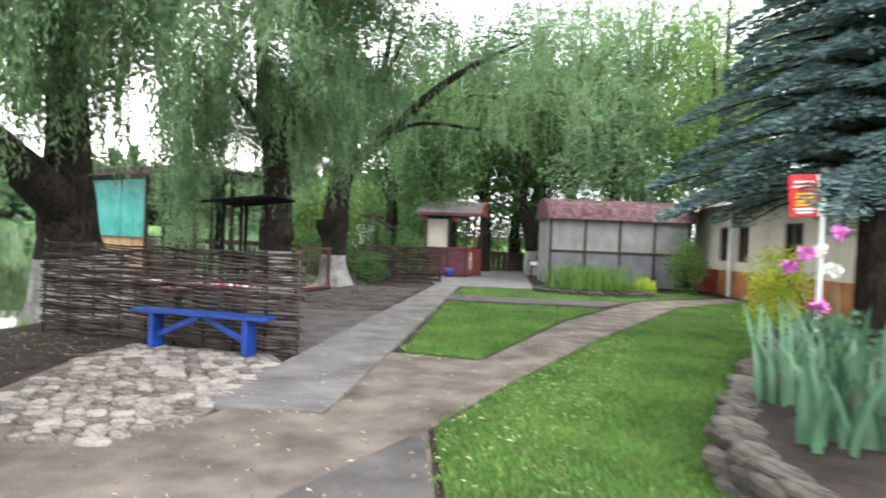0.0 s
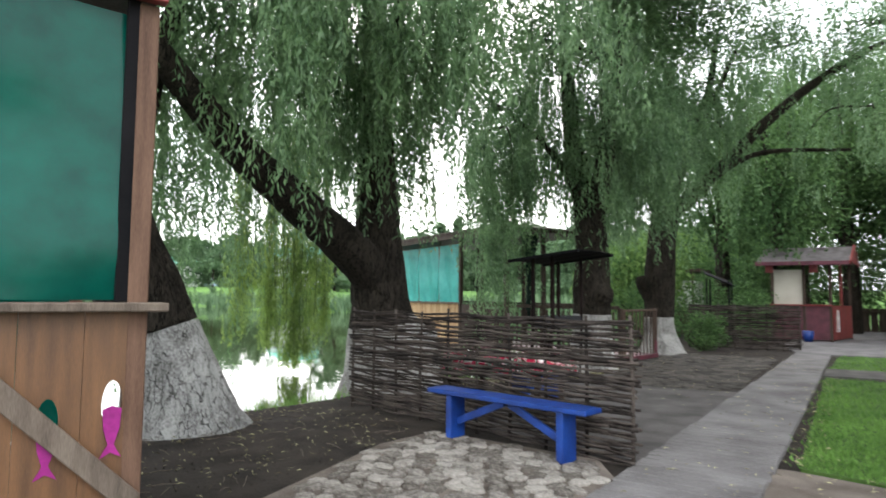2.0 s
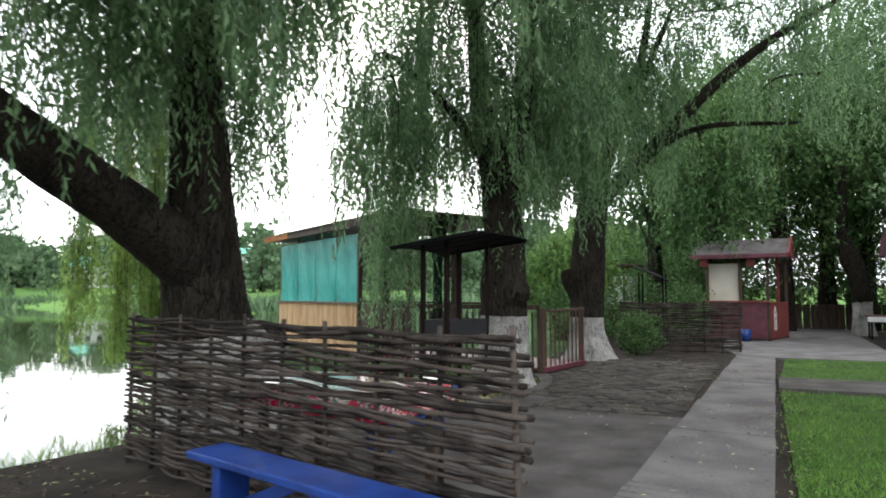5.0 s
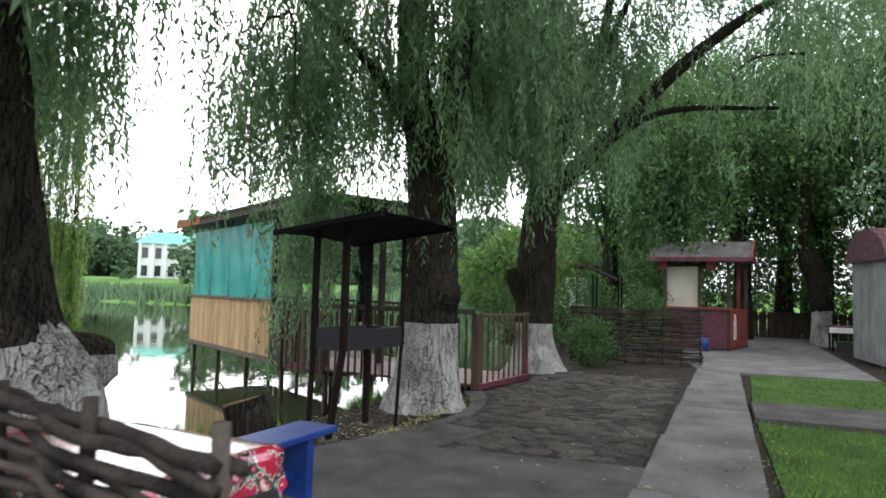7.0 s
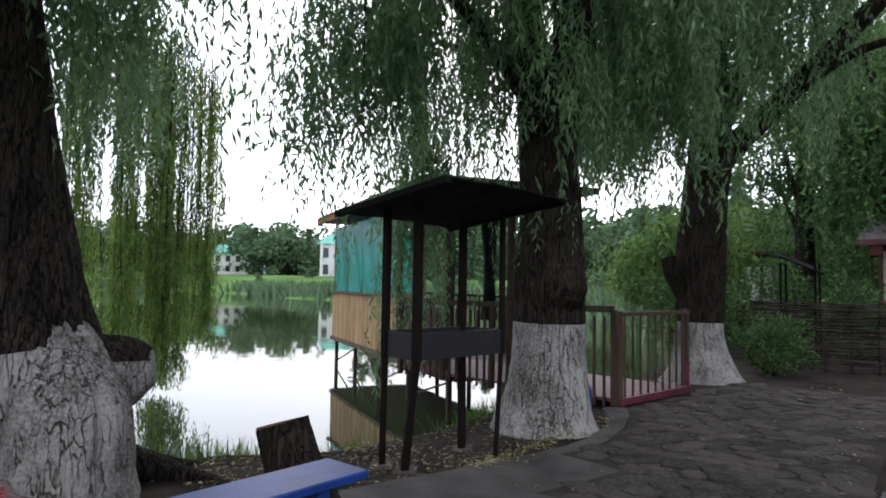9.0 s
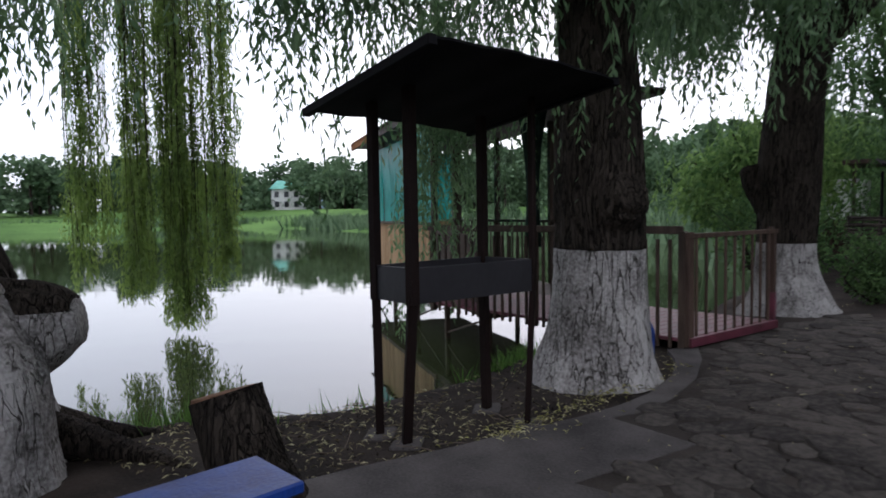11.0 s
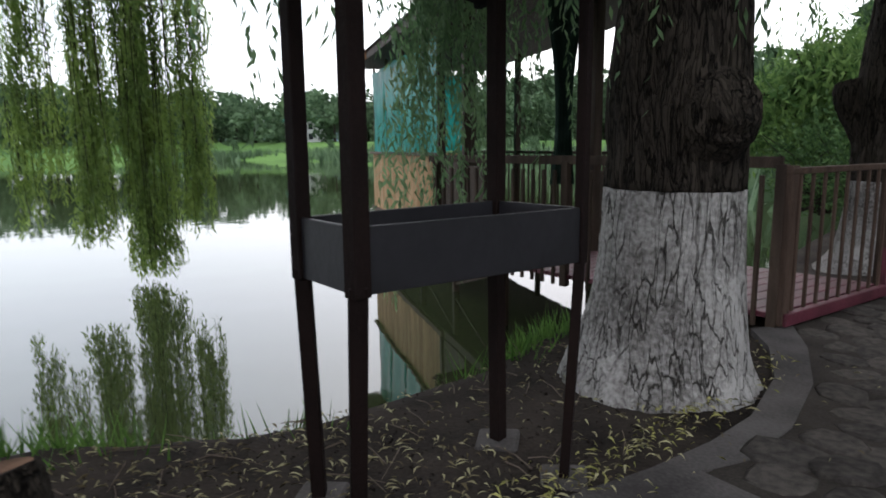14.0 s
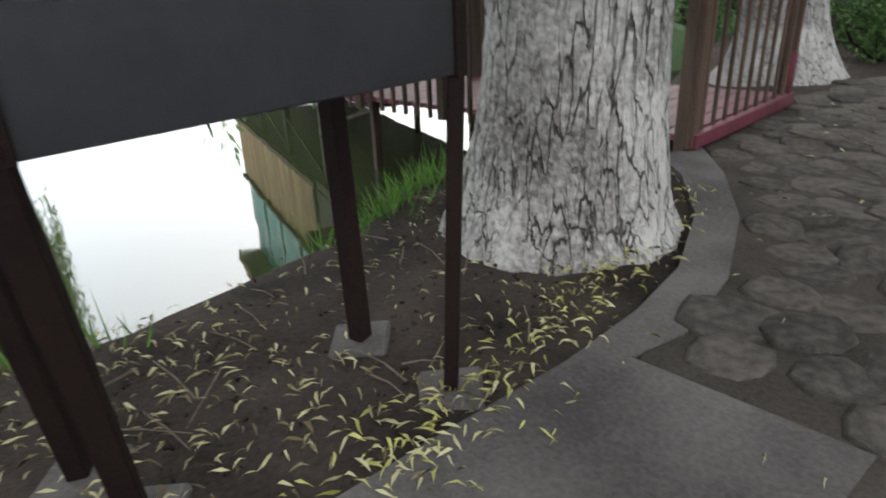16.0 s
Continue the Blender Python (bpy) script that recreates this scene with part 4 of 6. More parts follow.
# ---- grill stand with a sheet roof ----
grill = empty("grill_stand", -3.95, 10.73, 0, 0, "black steel charcoal grill on posts under a sheet roof", "grill")
gm = Matrix.Translation((3.95, -10.73, 0))
A_, B_, C_, D_ = (-4.17, 10.29), (-3.80, 10.25), (-4.10, 11.2), (-3.65, 11.17)
FEET = {A_: (-4.27, 10.38), B_: (-4.02, 10.38), C_: (-4.10, 11.22), D_: (-3.69, 11.15)}
tops_z = {A_: 2.06, B_: 2.14, C_: 2.04, D_: 2.14}
for p_, w in ((A_, 0.055), (B_, 0.06), (C_, 0.06), (D_, 0.04)):
    q_ = FEET[p_]
    part("post", made(lambda b: beam(b, gm @ Vector((*p_, 0.86)), gm @ Vector((*p_, tops_z[p_])), w)), rust_paint, grill)
    part("leg", made(lambda b: beam(b, gm @ Vector((*q_, -0.03)), gm @ Vector((*p_, 0.90)), w * 0.96)), rust_paint, grill)
    part("foot_plate", made(lambda b: box(b, 0, 0, 0, 0.19, 0.19, 0.035, pose(q_[0] + 3.95, q_[1] - 10.73, -0.045, 3, -4, 35), 0.01)), old_concrete, grill, "square concrete foot plate")
def panel(bm, p, q, z0, z1, th):
    d = Vector((q[0] - p[0], q[1] - p[1], 0))
    m = gm @ Matrix.Translation((p[0], p[1], 0)) @ Matrix.Rotation(math.atan2(d.y, d.x), 4, 'Z')
    box(bm, d.length / 2, 0, z0, d.length, th, z1 - z0, m, 0.003)
for p_, q_ in ((A_, B_), (B_, D_), (A_, C_), (C_, D_)):
    part("tray_side", made(panel, p_, q_, 0.865, 1.07, 0.02), tray_steel, grill)
bm = bmesh.new()
vs = [bm.verts.new(gm @ Vector((x, y, z))) for x, y, z in ((*A_, 0.875), (*B_, 0.875), (*D_, 0.875), (*C_, 0.875), (*A_, 0.89), (*B_, 0.89), (*D_, 0.89), (*C_, 0.89))]
for q in ((3, 2, 1, 0), (4, 5, 6, 7), (0, 1, 5, 4), (1, 2, 6, 5), (2, 3, 7, 6), (3, 0, 4, 7)):
    bm.faces.new([vs[i] for i in q])
part("tray_floor", bm, rust_paint, grill)
RC = [Vector((-4.52, 10.06, 2.0)), Vector((-3.17, 9.82, 2.13)), Vector((-3.12, 11.3, 2.14)), Vector((-4.58, 11.6, 2.0))]
nseg = 36
vv, ff = [], []
for i in range(nseg + 1):
    t = i / nseg
    wave = 0.004 * math.sin(t * 23) + 0.02 * (1 - (2 * t - 1) ** 2)
    for zo in (0.0, 0.012):
        a, b = RC[0].lerp(RC[3], t), RC[1].lerp(RC[2], t)
        vv += [tuple(gm @ (a + Vector((0, 0, wave + zo)))), tuple(gm @ (b + Vector((0, 0, wave + zo))))]
for i in range(nseg):
    k = 4 * i
    ff += [(k, k + 1, k + 5, k + 4), (k + 2, k + 6, k + 7, k + 3), (k, k + 4, k + 6, k + 2), (k + 1, k + 3, k + 7, k + 5)]
mesh_ob("roof_sheet", vv, ff, black_paint, grill)
part("roof_edge", made(lambda b: beam(b, gm @ RC[0], gm @ RC[1], 0.05, 0.05)), black_paint, grill)
part("roof_edge", made(lambda b: beam(b, gm @ RC[3], gm @ RC[2], 0.05, 0.05)), black_paint, grill)

# ---- gangway and gate ----
gang = empty("gangway", -3.9, 14.7, 0, 0, "maroon plank gangway with brown railings to the floating house", "gangway")
g0, g1 = Vector((-3.84, 13.86, 0.09)), Vector((-3.56, 15.5, 0.09))
out = Vector((-0.997, 0.08, 0))
for i in range(28):
    a = g0 + out * (0.14 * i + 0.07) - g0 * 0
    b = g1 + out * (0.14 * i + 0.07)
    part("deck_board", made(lambda bm_: beam(bm_, a - Vector((-3.9, 14.7, 0)), b - Vector((-3.9, 14.7, 0)), 0.13, 0.04)), maroon, gang)
for base, count in ((g0, 29), (g1, 1)):
    o = base - Vector((-3.9, 14.7, 0))
    for i in range(count):
        p_ = o + out * (0.135 * i)
        big = i % 7 == 0
        part("rail_post" if big else "baluster", made(lambda bm_: box(bm_, p_.x, p_.y, 0.0, 0.07 if big else 0.032, 0.07 if big else 0.032, 1.16 if big else 1.08, None, 0.004)), brown_wood, gang)
    if count > 1:
        part("handrail", made(lambda bm_: beam(bm_, o + Vector((0, 0, 1.08)), o + out * 3.9 + Vector((0, 0, 1.08)), 0.04, 0.08)), brown_wood, gang)
gate = empty("gate", g0.x, g0.y, 0.03, math.degrees(math.atan2(g1.y - g0.y, g1.x - g0.x)), "closed brown slatted gate with maroon foot rail", "gate")
GL = (g1 - g0).length
for i in range(9):
    part("slat", made(box, 0.15 + (GL - 0.28) * i / 8, -0.05, 0.05, 0.03, 0.02, 1.02, None, 0.003), rail_wood, gate)
part("stile", made(box, 0.03, -0.05, 0.0, 0.10, 0.05, 1.12, None, 0.005), rail_wood, gate)
part("stile", made(box, GL - 0.03, -0.05, 0.4, 0.05, 0.05, 0.70, None, 0.005), rail_wood, gate)
part("stile_foot", made(box, GL - 0.03, -0.05, 0.0, 0.055, 0.055, 0.40, None, 0.004), maroon, gate, "maroon painted foot of the stile")
part("top_rail", made(box, GL / 2, -0.05, 1.06, GL + 0.05, 0.06, 0.045, None, 0.004), rail_wood, gate)
part("bottom_rail", made(box, GL / 2, -0.07, 0.0, GL, 0.06, 0.09, None, 0.005), maroon, gate)
# stands for a blue canister of which only a sliver shows past the trunk
can = empty("watering_can", -3.87, 13.16, -0.05, 0, "small blue plastic canister behind the whitewashed willow", "canister")
v, f = tube_arrays([(0, 0, 0.06), (0, 0, 0.09), (0, 0, 0.34), (0, 0, 0.40), (0, 0, 0.44)], [0.05, 0.075, 0.075, 0.05, 0.025], 14)
mesh_ob("body", v, f, blue_paint, can, True)

# ---- floating house on the pond ----
fh = empty("floating_house", -13.4, 17.75, WATER_Z, -27.3, "stilted wooden pavilion with board walls and teal tarpaulin windows", "pavilion")
LEN, DEP, zf, zs, ze = 7.4, 2.3, 0.05 - WATER_Z, 1.17 - WATER_Z, 3.0 - WATER_Z
part("floor", made(box, LEN / 2, DEP / 2, zf - 0.12, LEN + 0.1, DEP, 0.12), brown_wood, fh)
n = 44
for i in range(n):
    part("board", made(box, 5.2 * (i + 0.5) / n, 0, zf, 5.2 / n - 0.006, 0.025, zs - zf, None, 0), board_mat, fh)
part("bottom_rail", made(box, 2.6, -0.02, zf - 0.1, 5.3, 0.06, 0.09), grey_wood, fh)
part("sill", made(box, 2.6, -0.03, zs, 5.3, 0.1, 0.05), grey_wood, fh)
for i in range(24):
    part("board", made(box, 0, DEP * (i + 0.5) / 24, zf, 0.025, DEP / 24 - 0.006, zs - zf, None, 0), board_mat, fh)
for i in range(4):
    x0 = 1.3 * i
    bm = bmesh.new()
    res = bmesh.ops.create_grid(bm, x_segments=16, y_segments=8, size=0.5)
    for vtx in bm.verts:
        u, w_ = vtx.co.x + 0.5, vtx.co.y + 0.5
        vtx.co = Vector((x0 + 0.05 + 1.2 * u, 0.02 * math.sin(u * 9 + w_ * 4 + i) + 0.01, zs + 0.05 + (ze - zs - 0.2) * w_))
    part("tarpaulin", bm, teal_sunlit, fh, "teal plastic tarpaulin", True)
    part("post", made(box, x0, 0.05, zs, 0.05, 0.05, ze - zs), grey_wood, fh)
for i in range(2):
    bm = bmesh.new()
    res = bmesh.ops.create_grid(bm, x_segments=8, y_segments=6, size=0.5)
    for vtx in bm.verts:
        u, w_ = vtx.co.x + 0.5, vtx.co.y + 0.5
        vtx.co = Vector((0.015 * math.sin(u * 7 + i), 0.04 + i * 1.13 + 1.09 * u, zs + 0.05 + (ze - zs - 0.2) * w_))
    part("tarpaulin", bm, teal_sunlit, fh, "teal plastic tarpaulin", True)
for x_, y_ in ((5.2, 0), (6.3, 0), (LEN, 0), (LEN, DEP / 2), (LEN, DEP), (5, DEP), (2.5, DEP), (0, DEP)):
    part("post", made(box, x_, y_, zf, 0.1, 0.1, ze - zf), brown_wood, fh)
part("low_panel", made(box, 5.75, 0, zf, 1.0, 0.03, zs - zf), brown_wood, fh)
part("low_panel", made(box, 6.85, 0, zf, 1.0, 0.03, zs - zf - 0.1), brown_wood, fh)
for i in range(30):
    part("baluster", made(box, 0.2 + (LEN - 0.3) * i / 30, DEP, zf, 0.03, 0.03, zs - zf), brown_wood, fh)
part("handrail", made(box, LEN / 2, DEP, zs, LEN, 0.07, 0.05), brown_wood, fh)
part("roof", made(box, LEN / 2, DEP / 2, ze, LEN + 0.7, DEP + 0.7, 0.08), brown_wood, fh)
part("fascia", made(box, LEN / 2, -0.36, ze - 0.05, LEN + 0.7, 0.03, 0.2), brown_wood, fh)
part("fascia_end", made(box, 0.6, -0.385, ze - 0.04, 1.9, 0.02, 0.17), orange_base, fh, "red-brown fascia board")
bm = bmesh.new()
rv = [bm.verts.new(c) for c in ((-0.42, -0.42, ze + 0.09), (LEN + 0.4, -0.4, ze + 0.09), (LEN + 0.4, DEP + 0.4, ze + 0.09), (-0.4, DEP + 0.4, ze + 0.09), (1.0, DEP / 2, ze + 0.35), (LEN - 1.0, DEP / 2, ze + 0.35))]
for q in ((0, 1, 5, 4), (1, 2, 5), (2, 3, 4, 5), (3, 0, 4), (3, 2, 1, 0)):
    bm.faces.new([rv[i] for i in q])
part("roof_cover", bm, roof_dark, fh)
for i in range(5):
    for y_ in (0.1, DEP - 0.1):
        part("stilt", made(box, 0.1 + (LEN - 0.2) * i / 4, y_, -0.9, 0.08, 0.08, zf + 0.8), brown_wood, fh)
    if i < 4:
        xa, xb = 0.1 + (LEN - 0.2) * i / 4, 0.1 + (LEN - 0.2) * (i + 1) / 4
        part("brace", made(beam, (xa, 0.1, 0.1), (xb, 0.1, zf - 0.15), 0.03), brown_wood, fh)
# curtain tied in the open bay
bm = bmesh.new()
res = bmesh.ops.create_grid(bm, x_segments=14, y_segments=14, size=0.5)
for vtx in bm.verts:
    u, w_ = vtx.co.x, vtx.co.y + 0.5
    wd = 0.5 * (0.35 + 1.3 * (w_ - 0.35) ** 2 * 1.4)
    vtx.co = Vector((LEN, DEP * 0.35 + u * wd, zs - 0.3 + (ze - zs + 0.3) * w_))
    vtx.co.x += 0.04 * math.sin(u * 30) - 0.12
part("curtain", bm, dark_cloth, fh, "dark gathered curtain", True)

# ---- near pavilion with fish cut-outs ----
pv = empty("garden_pavilion", -2.20, 2.09, 0, math.degrees(math.atan2(-0.93, -0.36)), "pine pavilion with green tarpaulin and fish-shaped cut-outs", "pavilion")
# x runs along the front to the south, -y runs back towards the pond
PZ, PS, PT = 0.30, 1.33, 2.75


def fish_board(bm, x0, x1, z0, z1, th, fish):
    """A board with one fish-shaped hole: outer ring bridged to the hole's outline."""
    cx_, cz_, w, h = fish
    outline = []
    for k in range(20):
        a = 2 * math.pi * k / 20
        outline.append((cx_ + math.sin(a) * w * (1 if math.cos(a) > -0.5 else 0.55), cz_ + math.cos(a) * h))
    sq = []
    for k in range(20):
        a = 2 * math.pi * k / 20
        sx_, cz2 = math.sin(a), math.cos(a)
        tx = (x1 - cx_) / sx_ if sx_ > 1e-6 else ((x0 - cx_) / sx_ if sx_ < -1e-6 else 1e9)
        tz = (z1 - cz_) / cz2 if cz2 > 1e-6 else ((z0 - cz_) / cz2 if cz2 < -1e-6 else 1e9)
        t = min(tx, tz)
        sq.append((cx_ + sx_ * t, cz_ + cz2 * t))
    for px_, pz_ in ((x0, z0), (x0, z1), (x1, z0), (x1, z1)):
        near = min(range(20), key=lambda k_: (sq[k_][0] - px_) ** 2 + (sq[k_][1] - pz_) ** 2)
        sq[near] = (px_, pz_)
    for y_, flip in ((0, False), (-th, True)):
        o = [bm.verts.new((x, y_, z)) for x, z in outline]
        q = [bm.verts.new((x, y_, z)) for x, z in sq]
        for k in range(20):
            k2 = (k + 1) % 20
            bm.faces.new((o[k], o[k2], q[k2], q[k]))
    bm.verts.ensure_lookup_table()
    vs = list(bm.verts)[-80:]
    for k in range(20):
        k2 = (k + 1) % 20
        bm.faces.new((vs[k], vs[k2], vs[40 + k2], vs[40 + k]))
        bm.faces.new((vs[20 + k], vs[20 + k2], vs[60 + k2], vs[60 + k]))


bw = 0.24
for i in range(10):
    x0 = 0.0 + bw * i
    bm = bmesh.new()
    fish_board(bm, x0 + 0.001, x0 + bw - 0.001, PZ, PS, 0.025, (x0 + bw / 2, 0.92 - 0.06 * (i % 2), 0.042, 0.11))
    part("board", bm, pine, pv)
    bm = bmesh.new()
    pts = [(-0.04, 0.06), (0.0, 0.075), (0.04, 0.06), (0.033, -0.03), (0.012, -0.1), (0.045, -0.16), (0, -0.135), (-0.045, -0.16), (-0.012, -0.1), (-0.033, -0.03)]
    for y_ in (0.004, 0.008):
        vs = [bm.verts.new((x0 + bw / 2 + px * 0.95, y_, 0.85 - 0.06 * (i % 2) + pz * 0.95)) for px, pz in pts]
        bm.faces.new(vs)
    part("fish", bm, magenta, pv, "magenta fish shape")
part("sill", made(box, 1.2, 0.015, PS, 2.56, 0.15, 0.04), grey_wood, pv)
part("bottom_rail", made(box, 1.2, 0.01, PZ - 0.08, 2.5, 0.06, 0.1), grey_wood, pv)
part("diagonal_board", made(beam, (0.03, 0.03, 0.50), (0.80, 0.03, 1.28), 0.03, 0.09), grey_wood, pv)
for x_, y_ in ((0.035, -0.04), (2.4, -0.04), (0.035, -2.6), (2.4, -2.6)):
    part("post", made(box, x_, y_, 0, 0.085, 0.085, PT), stained_wood, pv)
bm = bmesh.new()
res = bmesh.ops.create_grid(bm, x_segments=30, y_segments=20, size=0.5)
for vtx in bm.verts:
    u, w_ = vtx.co.x + 0.5, vtx.co.y + 0.5
    vtx.co = Vector((0.12 + 2.2 * u, -0.03 + 0.018 * math.sin(u * 14 + w_ * 5) + 0.01 * math.sin(w_ * 11 - u * 6), PS + 0.05 + (PT - PS - 0.1) * w_))
part("tarpaulin", bm, teal_tarp, pv, "glossy teal tarpaulin", True)
part("tarpaulin_hem", made(box, 0.10, -0.015, PS + 0.04, 0.06, 0.02, PT - PS), black_paint, pv, "black hem of the tarpaulin")
part("floor", made(box, 1.22, -1.3, 0.0, 2.5, 2.7, PZ - 0.06), grey_wood, pv)
part("top_beam", made(box, 1.22, 0.04, PT, 2.5, 0.06, 0.14), red_paint, pv, "dark red fascia beam")
part("roof", made(box, 1.3, -1.35, PT + 0.14, 2.7, 2.75, 0.06), roof_grey, pv)
part("rear_tarpaulin", made(box, 1.2, -2.62, PZ, 2.4, 0.02, PT - PZ, None, 0), teal_tarp, pv)

# ---- red kiosk ----
ks = empty("kiosk", -0.36, 24.5, 0.01, 0, "red and cream garden kiosk with a grey gable roof", "kiosk")
part("front_panel", made(box, -0.85, 0.05, 0.05, 1.7, 0.06, 1.1), maroon, ks)
side_m = pose(0.02, 0.05, 0, 0, 0, 76.9)
part("side_panel", made(box, 1.1, 0, 0.05, 2.2, 0.06, 1.1, side_m), red_paint, ks)
part("side_post", made(box, 1.1, 0, 1.1, 0.08, 0.08, 1.5, side_m), red_paint, ks)
part("back_panel", made(box, -0.6, 2.2, 0.05, 2.2, 0.06, 1.1), red_paint, ks)
part("counter", made(box, -0.85, 0.03, 1.15, 1.8, 0.2, 0.05), red_paint, ks)
for x_, y_ in ((-1.68, 0.05), (-0.75, 0.05), (0.0, 0.05), (0.5, 2.2), (-1.68, 2.2)):
    part("post", made(box, x_, y_, 0, 0.09, 0.09, 2.6), brown_wood, ks)
part("cream_panel", made(box, -1.22, 0.10, 1.2, 0.86, 0.03, 1.15), cream, ks)
part("lantern", made(box, -0.45, -0.05, 2.25, 0.24, 0.1, 0.34), red_paint, ks, "dark red hanging box")
part("lantern", made(box, -1.75, -0.05, 2.25, 0.24, 0.1, 0.34), red_paint, ks, "dark red hanging box")
bm = bmesh.new()
rv = [bm.verts.new(c) for c in ((-2.1, -0.35, 2.58), (0.55, -0.35, 2.58), (0.75, 2.6, 2.58), (-2.1, 2.6, 2.58), (-2.0, 1.1, 3.15), (0.65, 1.1, 3.15))]
for q in ((0, 1, 5, 4), (2, 3, 4, 5), (3, 2, 1, 0), (1, 2, 5), (3, 0, 4)):
    bm.faces.new([rv[i] for i in q])
part("roof", bm, roof_grey, ks)
part("gable_edge", made(beam, (0.58, -0.4, 2.55), (0.68, 1.1, 3.14), 0.05, 0.14), red_paint, ks)
part("gable_edge", made(beam, (0.78, 2.65, 2.55), (0.68, 1.1, 3.14), 0.05, 0.14), red_paint, ks)
part("fascia", made(box, -0.78, -0.37, 2.48, 2.7, 0.03, 0.13), maroon, ks)
for dx_, w_, z_, h_ in ((0.42, 0.06, 0.3, 0.6), (0.62, 0.06, 0.3, 0.6), (0.52, 0.3, 0.72, 0.07), (0.52, 0.14, 0.9, 0.12)):
    part("emblem", made(box, dx_, -0.036, z_, w_, 0.012, h_, side_m, 0), white_paint, ks, "white painted figure on the side")
bm = bmesh.new()
for off_ in (0.0, 0.03):
    bm.faces.new([bm.verts.new(c) for c in ((0.55 + off_, -0.33, 2.57), (0.75 + off_, 2.58, 2.57), (0.65 + off_, 1.1, 3.12))])
part("gable", bm, red_paint, ks)
bk = empty("bucket", -1.0, 24.15, 0.02, 0, "blue plastic bucket beside the kiosk", "bucket")
v, f = tube_arrays([(0, 0, 0), (0, 0, 0.34)], [0.13, 0.17], 14)
mesh_ob("body", v, f, blue_paint, bk, True)

# ---- shed with a rounded shingle roof ----
sh = empty("garden_shed", 2.85, 21.65, 0.0, 6, "long grey panelled shed with burgundy shingle roof", "shed")
SL, SD = 5.0, 2.6
for i in range(4):
    w = SL / 4
    part("lower_panel", made(box, w * (i + 0.5), 0, 0.05, w - 0.04, 0.03, 1.2), grey_plinth, sh)
    part("upper_panel", made(box, w * (i + 0.5), 0, 1.29, w - 0.04, 0.03, 1.2), grey_panel, sh)
for i in range(5):
    part("post", made(box, SL / 4 * i, -0.03, 0, 0.09, 0.07, 2.5), brown_wood, sh)
part("mid_rail", made(box, SL / 2, -0.04, 1.24, SL, 0.06, 0.07), brown_wood, sh)
for i in range(4):
    part("end_panel", made(box, 0, 0.07 + SD / 4 * (i + 0.5), 0.05, 0.03, SD / 4 - 0.02, 2.5), grey_panel, sh)
    part("end_panel", made(box, SL, 0.07 + SD / 4 * (i + 0.5), 0.05, 0.03, SD / 4 - 0.02, 2.5), grey_panel, sh)
part("rear_panel", made(box, SL / 2, SD + 0.1, 0.05, SL, 0.03, 2.5), grey_panel, sh)
prof = [(-0.25, 2.42), (-0.1, 2.72), (0.25, 3.0), (0.8, 3.17), (1.3, 3.22), (1.9, 3.15), (2.4, 2.95), (2.8, 2.45)]
bm = bmesh.new()
pr = [[bm.verts.new((x, y, z)) for y, z in prof] for x in (-0.15, SL + 0.15)]
for k in range(len(prof) - 1):
    bm.faces.new((pr[0][k], pr[0][k + 1], pr[1][k + 1], pr[1][k]))
for side in pr:
    bm.faces.new(side)
roof_s = part("roof", bm, shingle, sh)
vs_, fs_ = [], []
srn = random.Random(8)
for row in range(9):
    t = row / 9 * 3.2
    k = int(t)
    (ya, za), (yb, zb) = prof[k], prof[k + 1]
    yy, zz = ya + (yb - ya) * (t - k), za + (zb - za) * (t - k)
    sl = math.atan2(zb - za, yb - ya)
    for c in range(30):
        x = -0.15 + (c + 0.5 * (row % 2)) * 0.177
        b = len(vs_)
        lift = 0.012 + srn.uniform(0, 0.008)
        dy, dz = math.cos(sl) * 0.19, math.sin(sl) * 0.19
        vs_ += [(x, yy, zz + lift), (x + 0.17, yy, zz + lift), (x + 0.17, yy + dy, zz + dz + 0.004), (x, yy + dy, zz + dz + 0.004), (x, yy, zz - 0.004), (x + 0.17, yy, zz - 0.004)]
        fs_ += [(b, b + 1, b + 2, b + 3), (b + 4, b + 5, b + 1, b)]
tagged(mesh_ob("shingles", vs_, fs_, shingle, roof_s), kind="stuff")

# ---- cream house ----
hs = empty("house", 8.4, 23.4, 0, 0, "low cream rendered house with terracotta plinth", "house")
wm = Matrix.Rotation(math.atan2(-14.5, 1.1), 4, 'Z')
HL = 15.0
openings = [(2.2, 3.0), (3.6, 4.4), (6.5, 7.5), (10.0, 11.2)]
xs = 0.0
for a, b in openings + [(HL, HL)]:
    part("wall", made(box, (xs + a) / 2, 0.12, 0.0, a - xs, 0.24, 3.0, wm, 0), cream, hs)
    if b > a:
        part("apron_wall", made(box, (a + b) / 2, 0.12, 0.0, b - a, 0.24, 1.15, wm, 0), cream, hs)
        part("lintel", made(box, (a + b) / 2, 0.12, 2.3, b - a, 0.24, 0.7, wm, 0), cream, hs)
    xs = b
part("plinth", made(box, HL / 2, -0.02, 0, HL, 0.05, 0.85, wm), orange_base, hs, "terracotta painted plinth")
part("end_wall", made(lambda b_: box(b_, 0.12, 4, 0, 0.24, 7.5, 3.0, wm, 0)), cream, hs)
